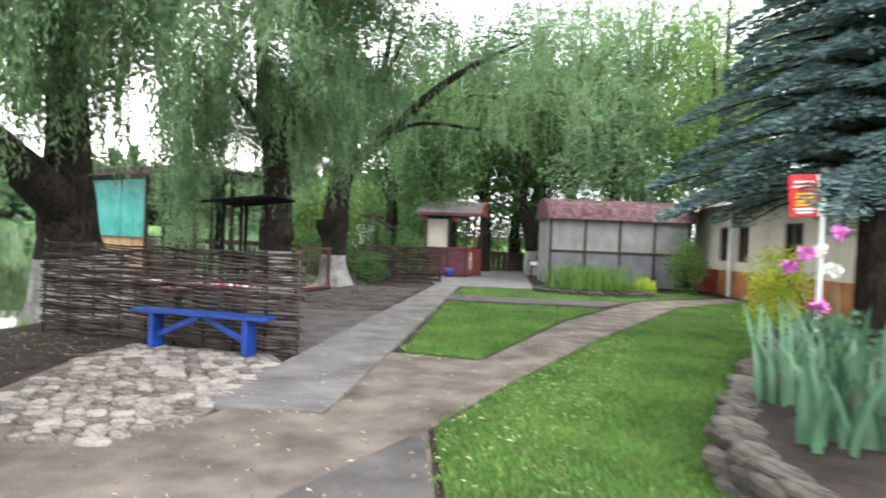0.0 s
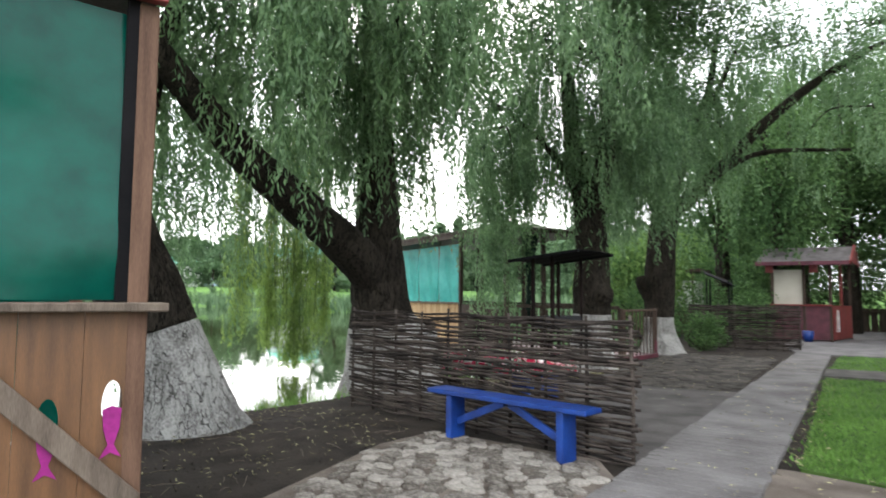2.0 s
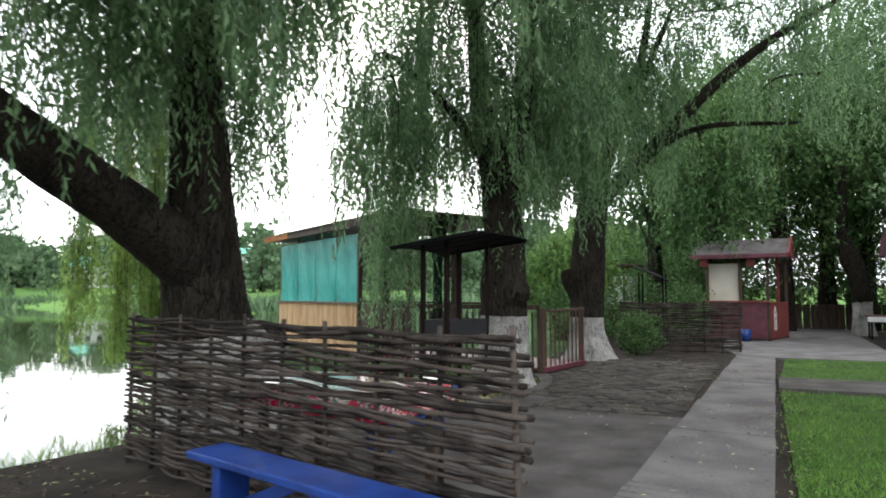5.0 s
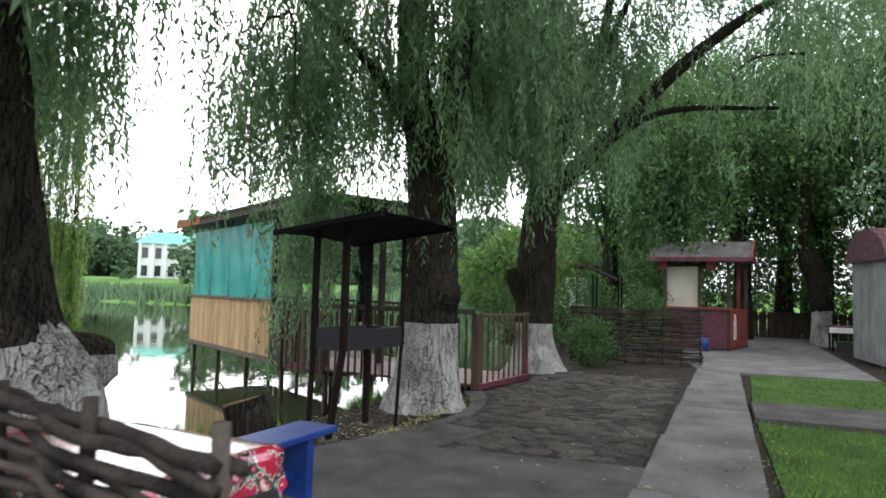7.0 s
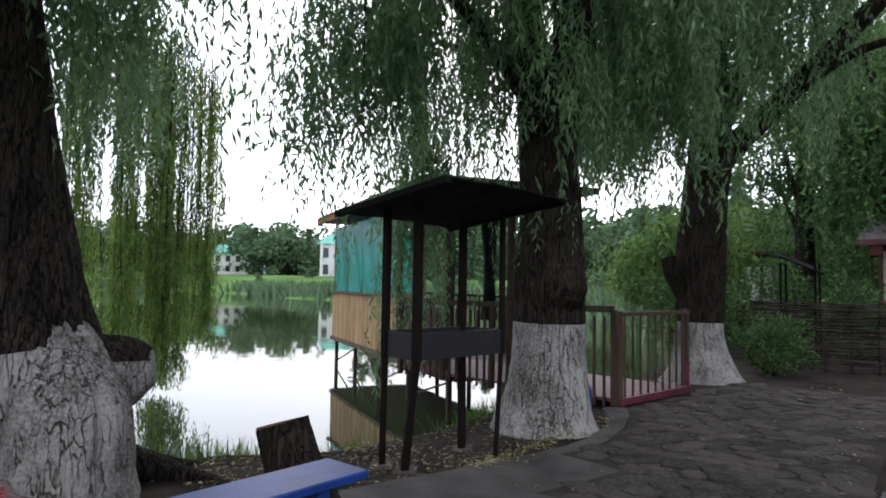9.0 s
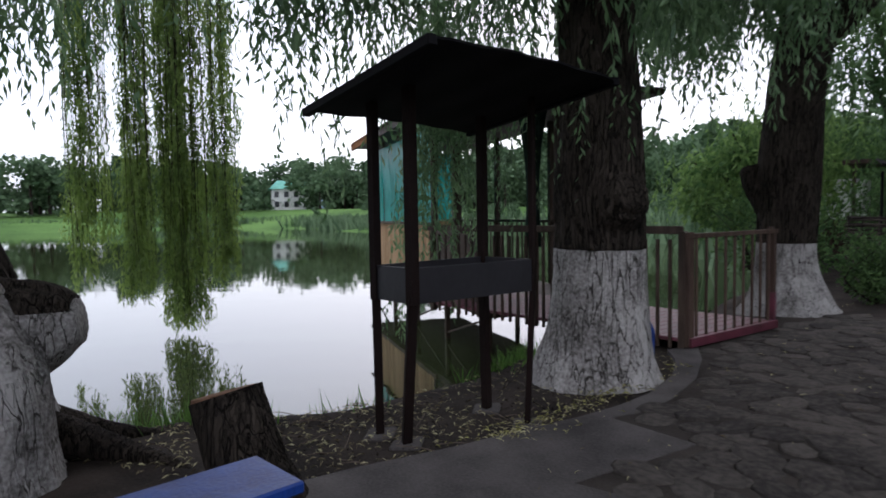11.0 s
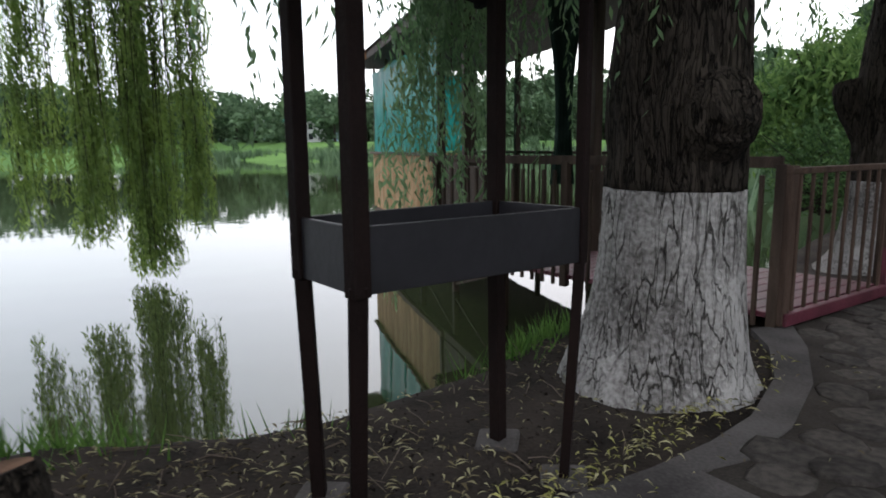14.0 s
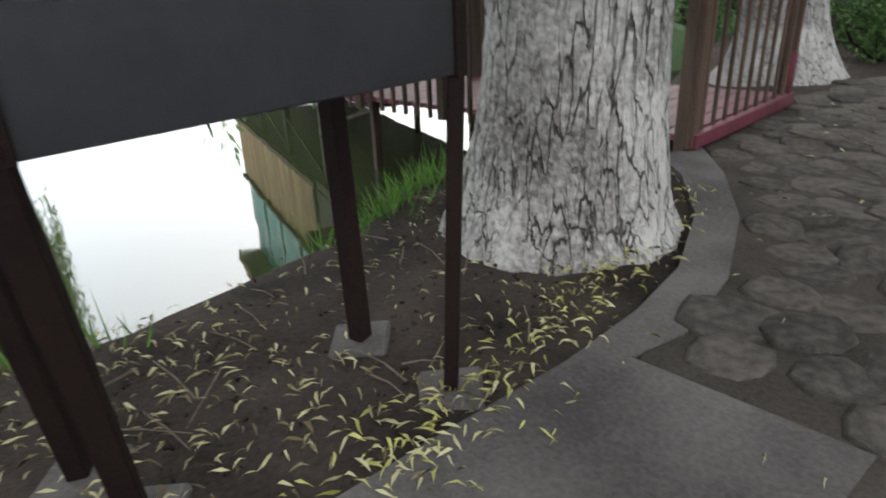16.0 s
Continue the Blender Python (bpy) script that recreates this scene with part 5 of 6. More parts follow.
for a, b in openings:
    w_ob = part("window", made(lambda b_: [box(b_, x, 0.1, 1.15, 0.07, 0.07, 1.15, wm) for x in (a + 0.035, (a + b) / 2, b - 0.035)] and box(b_, (a + b) / 2, 0.1, 1.15, b - a, 0.07, 0.07, wm) and box(b_, (a + b) / 2, 0.1, 2.23, b - a, 0.07, 0.07, wm)), brown_wood, hs)
    part("pane", made(box, (a + b) / 2, 0.13, 1.15, b - a, 0.01, 1.15, wm, 0), dark_glass, w_ob)
bm = bmesh.new()
rv = [bm.verts.new(wm @ Vector(c)) for c in ((-0.5, -0.75, 2.95), (HL, -0.75, 2.95), (HL, 4, 4.6), (-0.5, 4, 4.6), (-0.5, 8.5, 2.95), (HL, 8.5, 2.95), (-0.5, -0.75, 3.05), (HL, -0.75, 3.05), (HL, 4, 4.7), (-0.5, 4, 4.7), (-0.5, 8.5, 3.05), (HL, 8.5, 3.05))]
for q in ((0, 1, 2, 3), (3, 2, 5, 4), (6, 9, 8, 7), (9, 10, 11, 8), (0, 6, 7, 1), (0, 3, 9, 6), (3, 4, 10, 9), (4, 5, 11, 10)):
    bm.faces.new([rv[i] for i in q])
part("roof", bm, roof_grey, hs)
part("gutter", made(box, HL / 2, -0.8, 2.9, HL, 0.1, 0.1, wm), white_paint, hs)
part("downpipe", made(box, 3.3, -0.1, 0, 0.09, 0.09, 2.9, wm), white_paint, hs)
ch = empty("play_table", 9.0, 21.6, 0.0, 20, "small blue and red painted garden table by the house", "table")
part("tabletop", made(box, 0, 0, 0.72, 1.3, 0.7, 0.05), blue_paint, ch)
for sx in (-0.55, 0.55):
    for sy in (-0.28, 0.28):
        part("leg", made(box, sx, sy, 0, 0.08, 0.08, 0.72), blue_paint, ch)
part("side_board", made(box, -0.9, 0, 0.1, 0.5, 0.6, 0.75), red_paint, ch)

# ---- sign on a post ----
sg = empty("sign", 5.0, 6.5, 0, 0, "red sign board with yellow writing on a white post", "sign")
part("post", made(box, 0, 0.03, 0, 0.05, 0.05, 2.2), white_paint, sg)
brd = part("board", made(box, -0.12, 0, 1.90, 0.36, 0.025, 0.50, pose(0, 0, 0, 0, -4, 12)), sign_red, sg)
part("edge", made(box, 0.075, 0.0, 1.9, 0.03, 0.03, 0.5, pose(0, 0, 0, 0, -4, 12)), white_paint, sg)
for z_, w_, m_ in ((2.30, 0.24, white_paint), (2.245, 0.28, white_paint), (2.16, 0.2, sign_yellow), (2.12, 0.23, sign_yellow), (2.07, 0.2, sign_yellow), (2.03, 0.22, sign_yellow), (1.98, 0.26, white_paint), (1.94, 0.2, white_paint)):
    part("writing", made(box, -0.12, -0.018, z_, w_, 0.01, 0.026, pose(0, 0, 0, 0, -4, 12), 0), m_, sg)

# ---- flower bed with stacked stones ----
slab("soil_bed", [(2.85, 2.75), (3.85, 5.15), (5.6, 8.5), (8.2, 11.5), (8.6, 2), (3.0, 1.0)], -0.2, 0.24, soil, "raised dark soil of the flower bed", "flower bed")
edge = smooth_line([(3.1, 0.8, 0, 0), (2.82, 1.8, 0, 0), (2.82, 2.9, 0, 0), (3.75, 5.15, 0, 0), (4.6, 6.8, 0, 0), (5.5, 8.55, 0, 0)], 12)
kerb = empty("stone_border", 2.9, 2.5, 0, 0, "dry border of stacked flat grey ledge stones", "garden wall")
ledges = [stone_mesh("ledge", 40 + i, 0.050, ledge_mat, 0.1, 7) for i in range(8)]
for me_ in ledges:
    me_.polygons.foreach_set("use_smooth", [False] * len(me_.polygons))
kr = random.Random(9)
seg = np.diff(edge[:, :2], axis=0)
cum = np.concatenate([[0], np.cumsum(np.hypot(seg[:, 0], seg[:, 1]))])
for layer in range(6):
    s = kr.uniform(0, 0.15)
    while s < cum[-1]:
        x, y = np.interp(s, cum, edge[:, 0]), np.interp(s, cum, edge[:, 1])
        x2, y2 = np.interp(s + 0.1, cum, edge[:, 0]), np.interp(s + 0.1, cum, edge[:, 1])
        ob = new("stone", kr.choice(ledges))
        ob.parent = kerb
        ln = kr.uniform(0.28, 0.5)
        ob.matrix_basis = pose(x - 2.9 + kr.uniform(-.04, .04), y - 2.5 + kr.uniform(-.04, .04), 0.003 + layer * 0.047, kr.uniform(-6, 6), kr.uniform(-6, 6), math.degrees(math.atan2(y2 - y, x2 - x)) + kr.uniform(-14, 14)) @ Matrix.Diagonal((ln * 1.1, kr.uniform(0.24, 0.4), kr.uniform(0.7, 1.2), 1))
        s += ln * 0.86
pale = new("field_stone", ledges[0].copy())
pale.data.materials[0] = cobble_mat
pale.matrix_basis = pose(2.68, 2.62, 0.02, 8, 5, 60) @ Matrix.Diagonal((0.26, 0.18, 1.3, 1))
tagged(pale, "pale rounded field stone at the border's foot", "stone")


def blade_plant(name, x, y, z, n, h, wide, mat, label, cat, seed, spread=0.12):
    """A clump of sword-shaped leaves, each bent and folded along its length."""
    r = random.Random(seed)
    vs, fs = [], []
    for _ in range(n):
        a, lean = r.uniform(0, 6.28), r.uniform(0.05, 0.55)
        hh, w = h * r.uniform(0.6, 1.1), wide * r.uniform(0.7, 1.2)
        ox, oy = r.gauss(0, spread), r.gauss(0, spread)
        side = (-math.sin(a), math.cos(a))
        b = len(vs)
        for k in range(6):
            t = k / 5
            ww = w * (1 - t ** 2.2) * 0.5 + 0.001
            px, py, pz = ox + math.cos(a) * lean * hh * t ** 1.8, oy + math.sin(a) * lean * hh * t ** 1.8, hh * (t - 0.25 * lean * t ** 3)
            vs += [(px - side[0] * ww, py - side[1] * ww, pz), (px + math.cos(a) * -0.006, py + math.sin(a) * -0.006, pz), (px + side[0] * ww, py + side[1] * ww, pz)]
        for k in range(5):
            i = b + 3 * k
            fs += [(i, i + 1, i + 4, i + 3), (i + 1, i + 2, i + 5, i + 4)]
    root = empty(name, x, y, z, 0, label, cat, "garden plants")
    if n > 40:
        mesh_ob("leaves", vs, fs, mat, root, True)
        return root
    for k in range(n):
        mesh_ob("leaf", vs[18 * k:18 * k + 18], [tuple(i - 18 * k for i in q) for q in fs[10 * k:10 * k + 10]], mat, root, True)
    return root


for i, (x, y) in enumerate([(3.35, 2.75), (3.7, 3.3), (3.9, 2.5), (3.55, 3.9), (4.3, 3.6), (4.2, 4.6)]):
    blade_plant("iris_plant", x, y, 0.2, 17, 0.85, 0.072, iris_leaf, "broad blue-green sword leaves of an iris", "plant", 60 + i)


def shrub(name, x, y, z, rx, rz, n, leaf, mat, label, cat, seed, stems=5):
    r = np.random.default_rng(seed)
    rr = random.Random(seed)
    root = empty(name, x, y, z, 0, label, cat, "garden plants")
    u = r.normal(size=(n, 3))
    u /= np.linalg.norm(u, axis=1, keepdims=True)
    clump = 1 + 0.28 * np.sin(u[:, 0] * 5 + seed) * np.sin(u[:, 1] * 4 + u[:, 2] * 6)
    rad = (r.random(n) ** 0.4 * clump)[:, None]
    p = u * rad * [rx, rx, rz] + [0, 0, rz * 0.95]
    d = u * 0.6 + r.normal(size=(n, 3)) * 0.5 + [0, 0, 0.3]
    v, f = leaf_cloud(p, d, leaf * r.uniform(0.6, 1.3, n), leaf * 0.45 * r.uniform(0.6, 1.3, n), r)
    quads_ob("leaves", v, f, mat, root)
    lines = [[(0, 0, -0.05, 0.02), (rr.gauss(0, rx * .3), rr.gauss(0, rx * .3), rz * 0.7, 0.014), (rr.gauss(0, rx * .5), rr.gauss(0, rx * .5), rz * 1.5, 0.005)] for _ in range(stems)]
    v, f = limb_mesh(lines, 5, 0, rr, 3)
    mesh_ob("stems", v, f, bark, root)
    return root


shrub("golden_shrub", 5.55, 9.0, 0.15, 0.45, 0.72, 3200, 0.07, lime_leaf, "bright yellow-green leafed garden shrub", "shrub", 71)
shrub("green_shrub", 4.6, 5.4, 0.2, 0.5, 0.32, 2600, 0.06, iris_leaf, "low green leafy perennials in the flower bed", "shrub", 72)
shrub("green_shrub", 5.6, 4.4, 0.2, 0.7, 0.4, 3000, 0.06, grass_mat, "low green leafy perennials in the flower bed", "shrub", 73)
shrub("lime_shrub", 5.7, 19.3, 0.0, 0.36, 0.26, 1400, 0.07, lime_leaf, "small round lime-green shrub before the shed", "shrub", 74)
shrub("young_tree", 7.3, 20.4, 0.0, 0.6, 0.95, 2600, 0.11, leaf_far, "young green tree before the shed", "tree", 75)
shrub("waterside_shrub", -3.05, 18.5, 0.0, 0.55, 0.5, 3200, 0.08, leaf_wood, "dense green bush beside the wattle fence", "shrub", 76)
blade_plant("grass_clump", 3.5, 18.5, 0.15, 260, 0.85, 0.03, grass_mat, "dense clump of tall green lilies in a stone ring", "plant", 77, 0.55)
blade_plant("grass_clump", 4.5, 18.7, 0.15, 220, 0.8, 0.03, grass_mat, "dense clump of tall green lilies in a stone ring", "plant", 78, 0.45)
ring = empty("stone_border", 4.0, 18.5, 0, 0, "low ring of flat grey stones round a flower bed", "garden wall")
for i in range(26):
    a = 2 * math.pi * i / 26
    for layer in range(2):
        ob = new("stone", kr.choice(ledges))
        ob.parent = ring
        ob.matrix_basis = pose(math.cos(a + layer * 0.12) * 1.75, math.sin(a + layer * 0.12) * 0.95, layer * 0.075, 0, 0, math.degrees(a) + 90) @ Matrix.Diagonal((0.42, 0.25, 1, 1))


def flowers(x, y, z, h, mat, seed, label):
    r = np.random.default_rng(seed)
    root = empty("flower", x, y, z, 0, label, "flower", "garden plants")
    v, f = limb_mesh([[(0, 0, -0.03, 0.006), (0.02, 0, h * 0.5, 0.005), (0.0, 0.02, h, 0.004)]], 5, 0, random.Random(seed), 4)
    mesh_ob("stalk", v, f, iris_leaf, root)
    u = r.normal(size=(40, 3))
    u /= np.linalg.norm(u, axis=1, keepdims=True)
    v, f = leaf_cloud(np.tile([0, 0, h], (40, 1)) + u * 0.01, u * [1, 1, 0.7], np.full(40, 0.085), np.full(40, 0.06), r)
    quads_ob("petals", v, f, mat, root)


for i, (x, y, h, m_) in enumerate([(4.15, 5.0, 1.25, pink_petal), (4.3, 5.05, 1.28, white_petal), (4.4, 4.9, 1.45, pink_petal), (4.22, 4.85, 0.75, pink_petal), (4.05, 5.1, 1.12, pink_petal), (4.5, 5.2, 1.1, white_petal)]):
    flowers(x, y, 0.2, h, m_, 80 + i, "pink iris flower on a tall stalk" if m_ is pink_petal else "white iris flower on a tall stalk")

# ---- blue spruce ----
sp = empty("spruce_tree", 6.4, 8.0, 0.2, 0, "large blue spruce with drooping layered branches", "tree")
v, f = limb_mesh([[(0, 0, -0.2, 0.24), (0, 0, 2, 0.2), (0.05, 0, 5, 0.14), (0, 0, 9, 0.03)]], 16, 0.02, random.Random(3), 5, 0.05)
mesh_ob("trunk", v, f, bark, sp, True)
r_ = np.random.default_rng(90)
P, D, L, W, lines = [], [], [], [], []
for lvl in range(15):
    z0 = 2.1 + lvl * 0.46
    reach = 3.2 * (1 - lvl / 16.5)
    nb = 11
    for b in range(nb):
        a = 2 * math.pi * (b + 0.5 * (lvl % 2)) / nb + r_.normal() * 0.1
        rc = reach * r_.uniform(0.8, 1.08)
        t = np.linspace(0.08, 1, int(46 * max(rc, 0.8)))
        ca, sa = math.cos(a), math.sin(a)
        zz = z0 + 0.12 * np.sin(t * 3) * rc - 0.16 * rc * t ** 1.5 + 0.05
        for side in (-1, 0, 1):
            for rep in range(4):
                n = len(t)
                off = side * (0.10 + 0.52 * np.sin(np.pi * np.clip(t, 0, 1)) ** 0.8) * r_.uniform(0, 1, n)
                p = np.column_stack([ca * rc * t - sa * off, sa * rc * t + ca * off, zz - 0.34 * abs(off) + r_.normal(size=n) * 0.02])
                d = np.column_stack([ca + r_.normal(size=n) * 0.5 - sa * side * 0.8, sa + r_.normal(size=n) * 0.5 + ca * side * 0.8, r_.normal(size=n) * 0.3 - 0.15])
                P.append(p), D.append(d), L.append(r_.uniform(0.07, 0.15, n)), W.append(r_.uniform(0.018, 0.034, n))
        lines.append([(0, 0, z0, 0.035), (ca * rc * 0.5, sa * rc * 0.5, z0 + 0.02 * rc, 0.02), (ca * rc, sa * rc, z0 - 0.14 * rc, 0.006)])
v, f = leaf_cloud(np.vstack(P), np.vstack(D), np.concatenate(L), np.concatenate(W), r_)
quads_ob("needles", v, f, needle_mat, sp)
v, f = limb_mesh(lines, 5, 0, random.Random(2), 3)
tagged(mesh_ob("branchwork", v, f, bark, sp), kind="stuff")

# ---- trees behind the yard ----
def back_tree(x, y, h, seed, mat, label, n=420, low=1.2, spread=3.0, leaf=0.24, dark=False):
    r = np.random.default_rng(seed)
    rr = random.Random(seed)
    t = empty("tree", x, y, 0, 0, label, "tree", "trees behind the yard")
    v, f = limb_mesh([[(0, 0, -0.2, 0.4), (0.05, 0, h * 0.25, 0.28), (rr.uniform(-.4, .4), rr.uniform(-.4, .4), h * 0.9, 0.06)]], 12, 0.04, rr, 5, 0.05)
    mesh_ob("trunk", v, f, bark, t, True)
    tops, lens, lines = [], [], []
    for b in range(12):
        a, q, zz = r.uniform(0, 6.28), spread * r.uniform(0.3, 1), h * r.uniform(0.5, 1.0)
        ex, ey = math.cos(a) * q, math.sin(a) * q
        lines.append([(0, 0, zz * 0.5, 0.09), (ex * 0.5, ey * 0.5, zz * 0.85, 0.05), (ex, ey, zz, 0.02)])
        for _ in range(n // 26):
            tops.append((ex + r.normal() * spread * 0.3, ey + r.normal() * spread * 0.3, zz + r.normal() * 0.5))
            lens.append(max(0.5, min(tops[-1][2] - low, r.uniform(1.0, h * 0.42))))
    v, f = strands(tops, lens, r, 0.07, leaf * 0.75, leaf * 0.22, 0.14)
    num = 8500
    u = r.normal(size=(num, 3))
    u *= (r.random(num) ** 0.5 / np.linalg.norm(u, axis=1))[:, None] * [spread * 1.15, spread * 1.15, h * 0.42]
    u *= (1 + 0.25 * np.sin(u[:, 2:3] * 2.3 + seed) * np.sin(u[:, 0:1] * 1.9))
    v2, f2 = leaf_cloud(u + [0, 0, h * 0.58], r.normal(size=(num, 3)) - [0, 0, 0.6], r.uniform(0.12, 0.3, num), r.uniform(0.05, 0.11, num), r)
    v, f = np.vstack([v, v2]), np.vstack([f, f2 + len(v)])
    quads_ob("crown", v, f, mat, t)
    v, f = limb_mesh(lines, 6, 0, rr, 4)
    tagged(mesh_ob("branchwork", v, f, bark, t), kind="stuff")
    return t


for i, (x, y, h, lo, sprd, mt) in enumerate([(-6.8, 25, 3.6, 0.5, 1.7, leaf_far), (-4.4, 29, 11, 1.0, 2.8, leaf_wood), (-1.8, 33, 13, 1.0, 3.2, leaf_wood), (1.7, 34, 12, 1.6, 3.0, leaf_wood), (4.2, 29.5, 13, 1.8, 3.0, leaf_wood),
                                       (7.5, 30, 15, 2.0, 3.4, leaf_mat), (11, 29, 15, 2.0, 3.6, leaf_far), (15, 27, 15, 2.0, 3.6, leaf_mat), (3.0, 38, 17, 2.5, 4.2, leaf_mat), (9, 38, 18, 2.5, 4.6, leaf_far), (-3, 40, 16, 1.5, 4.2, leaf_mat), (18, 33, 17, 2, 4.6, leaf_far), (-9, 38, 5.5, 0.5, 2.6, leaf_far),
                                       (-2.0, 26.2, 9, 2.6, 1.8, leaf_wood), (0.1, 31, 11, 1.2, 2.8, leaf_wood), (3.0, 33, 12, 1.2, 2.8, leaf_wood), (5.6, 26.2, 9, 3.4, 2.2, leaf_mat), (9.6, 25.6, 10, 3.4, 2.4, leaf_far)]):
    back_tree(x, y, h, 100 + i, mt, "leafy green tree closing the view behind the yard", 560, lo, sprd)
far_paint = empty("tree", 2.5, 29.5, 0, 0, "willow stump with whitewashed foot beyond the kiosk", "tree", "trees behind the yard")
v, f = limb_mesh([[(0, 0, -0.1, 0.42), (0, 0, 0.5, 0.33), (0, 0, 1.15, 0.3)]], 14, 0.03, random.Random(5), 4, 0.05)
mesh_ob("painted_trunk", v, f, limewash, far_paint, True)
v, f = limb_mesh([[(0, 0, 1.13, 0.3), (-0.1, 0, 2.0, 0.3), (-0.3, 0, 2.7, 0.34), (-0.5, 0, 3.6, 0.2), (-0.4, 0.1, 6, 0.1)]], 14, 0.03, random.Random(5), 4, 0.05)
mesh_ob("trunk", v, f, bark, far_paint, True)

hr = random.Random(55)
for i in range(15):
    shrub("hedge_bush", -9 + i * 2.1 + hr.uniform(-.5, .5), 36 + hr.uniform(-1, 1.5) - max(0, i - 5) * 0.4, 0, hr.uniform(1.5, 2.1), hr.uniform(1.7, 2.6), 3000, 0.2, leaf_wood, "dark green bush of the hedge behind the yard", "shrub", 300 + i)
for i, (x, y, rx, rz) in enumerate([(-4.9, 21.2, 0.8, 0.9), (-6.0, 22.6, 1.0, 1.0), (-3.9, 23.5, 0.8, 1.1), (-2.4, 22.6, 0.7, 0.9), (-2.6, 26.5, 1.2, 1.3)]):
    shrub("garden_bush", x, y, 0, rx, rz, 2400, 0.11, leaf_wood, "dark leafy bush between willow and kiosk", "shrub", 330 + i)

# things beyond the far fence
hut = empty("white_hut", -5.9, 27.0, 0, 0, "small white hut wall beyond the willow", "hut")
part("wall", made(box, 0, 0, 0, 2.0, 1.6, 2.05), white_paint, hut)
part("roof", made(box, 0, 0, 2.4, 2.6, 2.2, 0.1), brown_wood, hut)
part("plinth", made(box, 0, -0.02, 0, 2.02, 1.62, 1.05), brown_wood, hut)
for x_ in (-0.95, 0.95):
    part("post", made(box, x_, -0.8, 0, 0.08, 0.08, 2.42), brown_wood, hut)
cn = empty("grill_shelter", -3.3, 22.0, 0, 0, "small black sheet roof on thin posts", "shelter")
part("roof", made(box, 0, 0, 0, 0.9, 0.9, 0.03, pose(0, 0, 2.0, 10, 24, 20)), black_paint, cn)
for x_, y_ in ((-0.3, -0.25), (0.35, -0.25), (-0.3, 0.3), (0.35, 0.3)):
    part("post", made(box, x_, y_, 0, 0.045, 0.045, 2.0), black_paint, cn)
ft = empty("garden_table", 3.1, 27.2, 0, 0, "far garden table with red cloth", "table")
part("tabletop", made(box, 0, 0, 0.7, 1.5, 0.8, 0.05), maroon, ft)
part("cloth_edge", made(box, 0, -0.41, 0.55, 1.5, 0.02, 0.16), white_paint, ft)
for sx in (-0.65, 0.65):
    for sy in (-0.33, 0.33):
        part("leg", made(box, sx, sy, 0, 0.05, 0.05, 0.7), black_paint, ft)
lowf = empty("low_fence", 0.5, 33, 0, 0, "low dark fence closing the far yard", "fence")
for i in range(26):
    part("board", made(box, -2 + i * 0.3, 0, 0, 0.27, 0.03, 1.0), brown_wood, lowf)
part("rail", made(box, 1.8, -0.03, 0.8, 7.8, 0.04, 0.07), brown_wood, lowf)

# ---- far shore ----
def shore_house(x, y, z, turn, w, d, h, label, cols):
    m = empty("far_house", x, y, z, turn, label, "house", "houses across the pond")
    part("wall", made(box, 0, 0, -2, w, d, h + 2, None, 0), white_paint, m)
    n = int(w / 2)
    for fl in range(2):
        for i in range(n):
            part("window", made(box, -w / 2 + w * (i + 0.5) / n, -d / 2 - 0.05, h * (0.12 + 0.48 * fl), w / n * 0.45, 0.12, h * 0.28, None, 0), dark_glass, m)
    bm = bmesh.new()
    o = 0.6
    rv = [bm.verts.new(c) for c in ((-w / 2 - o, -d / 2 - o, h), (w / 2 + o, -d / 2 - o, h), (w / 2 + o, d / 2 + o, h), (-w / 2 - o, d / 2 + o, h), (-w / 3, 0, h + d * 0.3), (w / 3, 0, h + d * 0.3))]
    for q in ((0, 1, 5, 4), (1, 2, 5), (2, 3, 4, 5), (3, 0, 4), (3, 2, 1, 0)):
        bm.faces.new([rv[i] for i in q])
    part("roof", bm, green_roof, m)
    for i in range(cols):
        part("column", made(box, -w / 2 + 0.3 + (w - 0.6) * i / max(1, cols - 1), -d / 2 - 0.9, -2, 0.4, 0.4, h + 2, None, 0), white_paint, m)


def zat(x, y):
    return float(ground_z(np.array([x]), np.array([y]))[0])


def place_far(yaw, dist):
    return -4 - math.sin(radians(yaw)) * dist, 10 + math.cos(radians(yaw)) * dist


hx, hy = -0.5 - 135 * math.sin(radians(47.4)), 5.4 + 135 * math.cos(radians(47.4))
shore_house(hx, hy, zat(hx, hy) - 0.5, 48, 11.5, 8, 7.0, "white two-storey house with columns and green roof", 6)
hx, hy = -1.8 - 150 * math.sin(radians(58.1)), 8.5 + 150 * math.cos(radians(58.1))
shore_house(hx, hy, zat(hx, hy), 62, 8.5, 7, 4.6, "white house with pale green roof across the pond", 0)


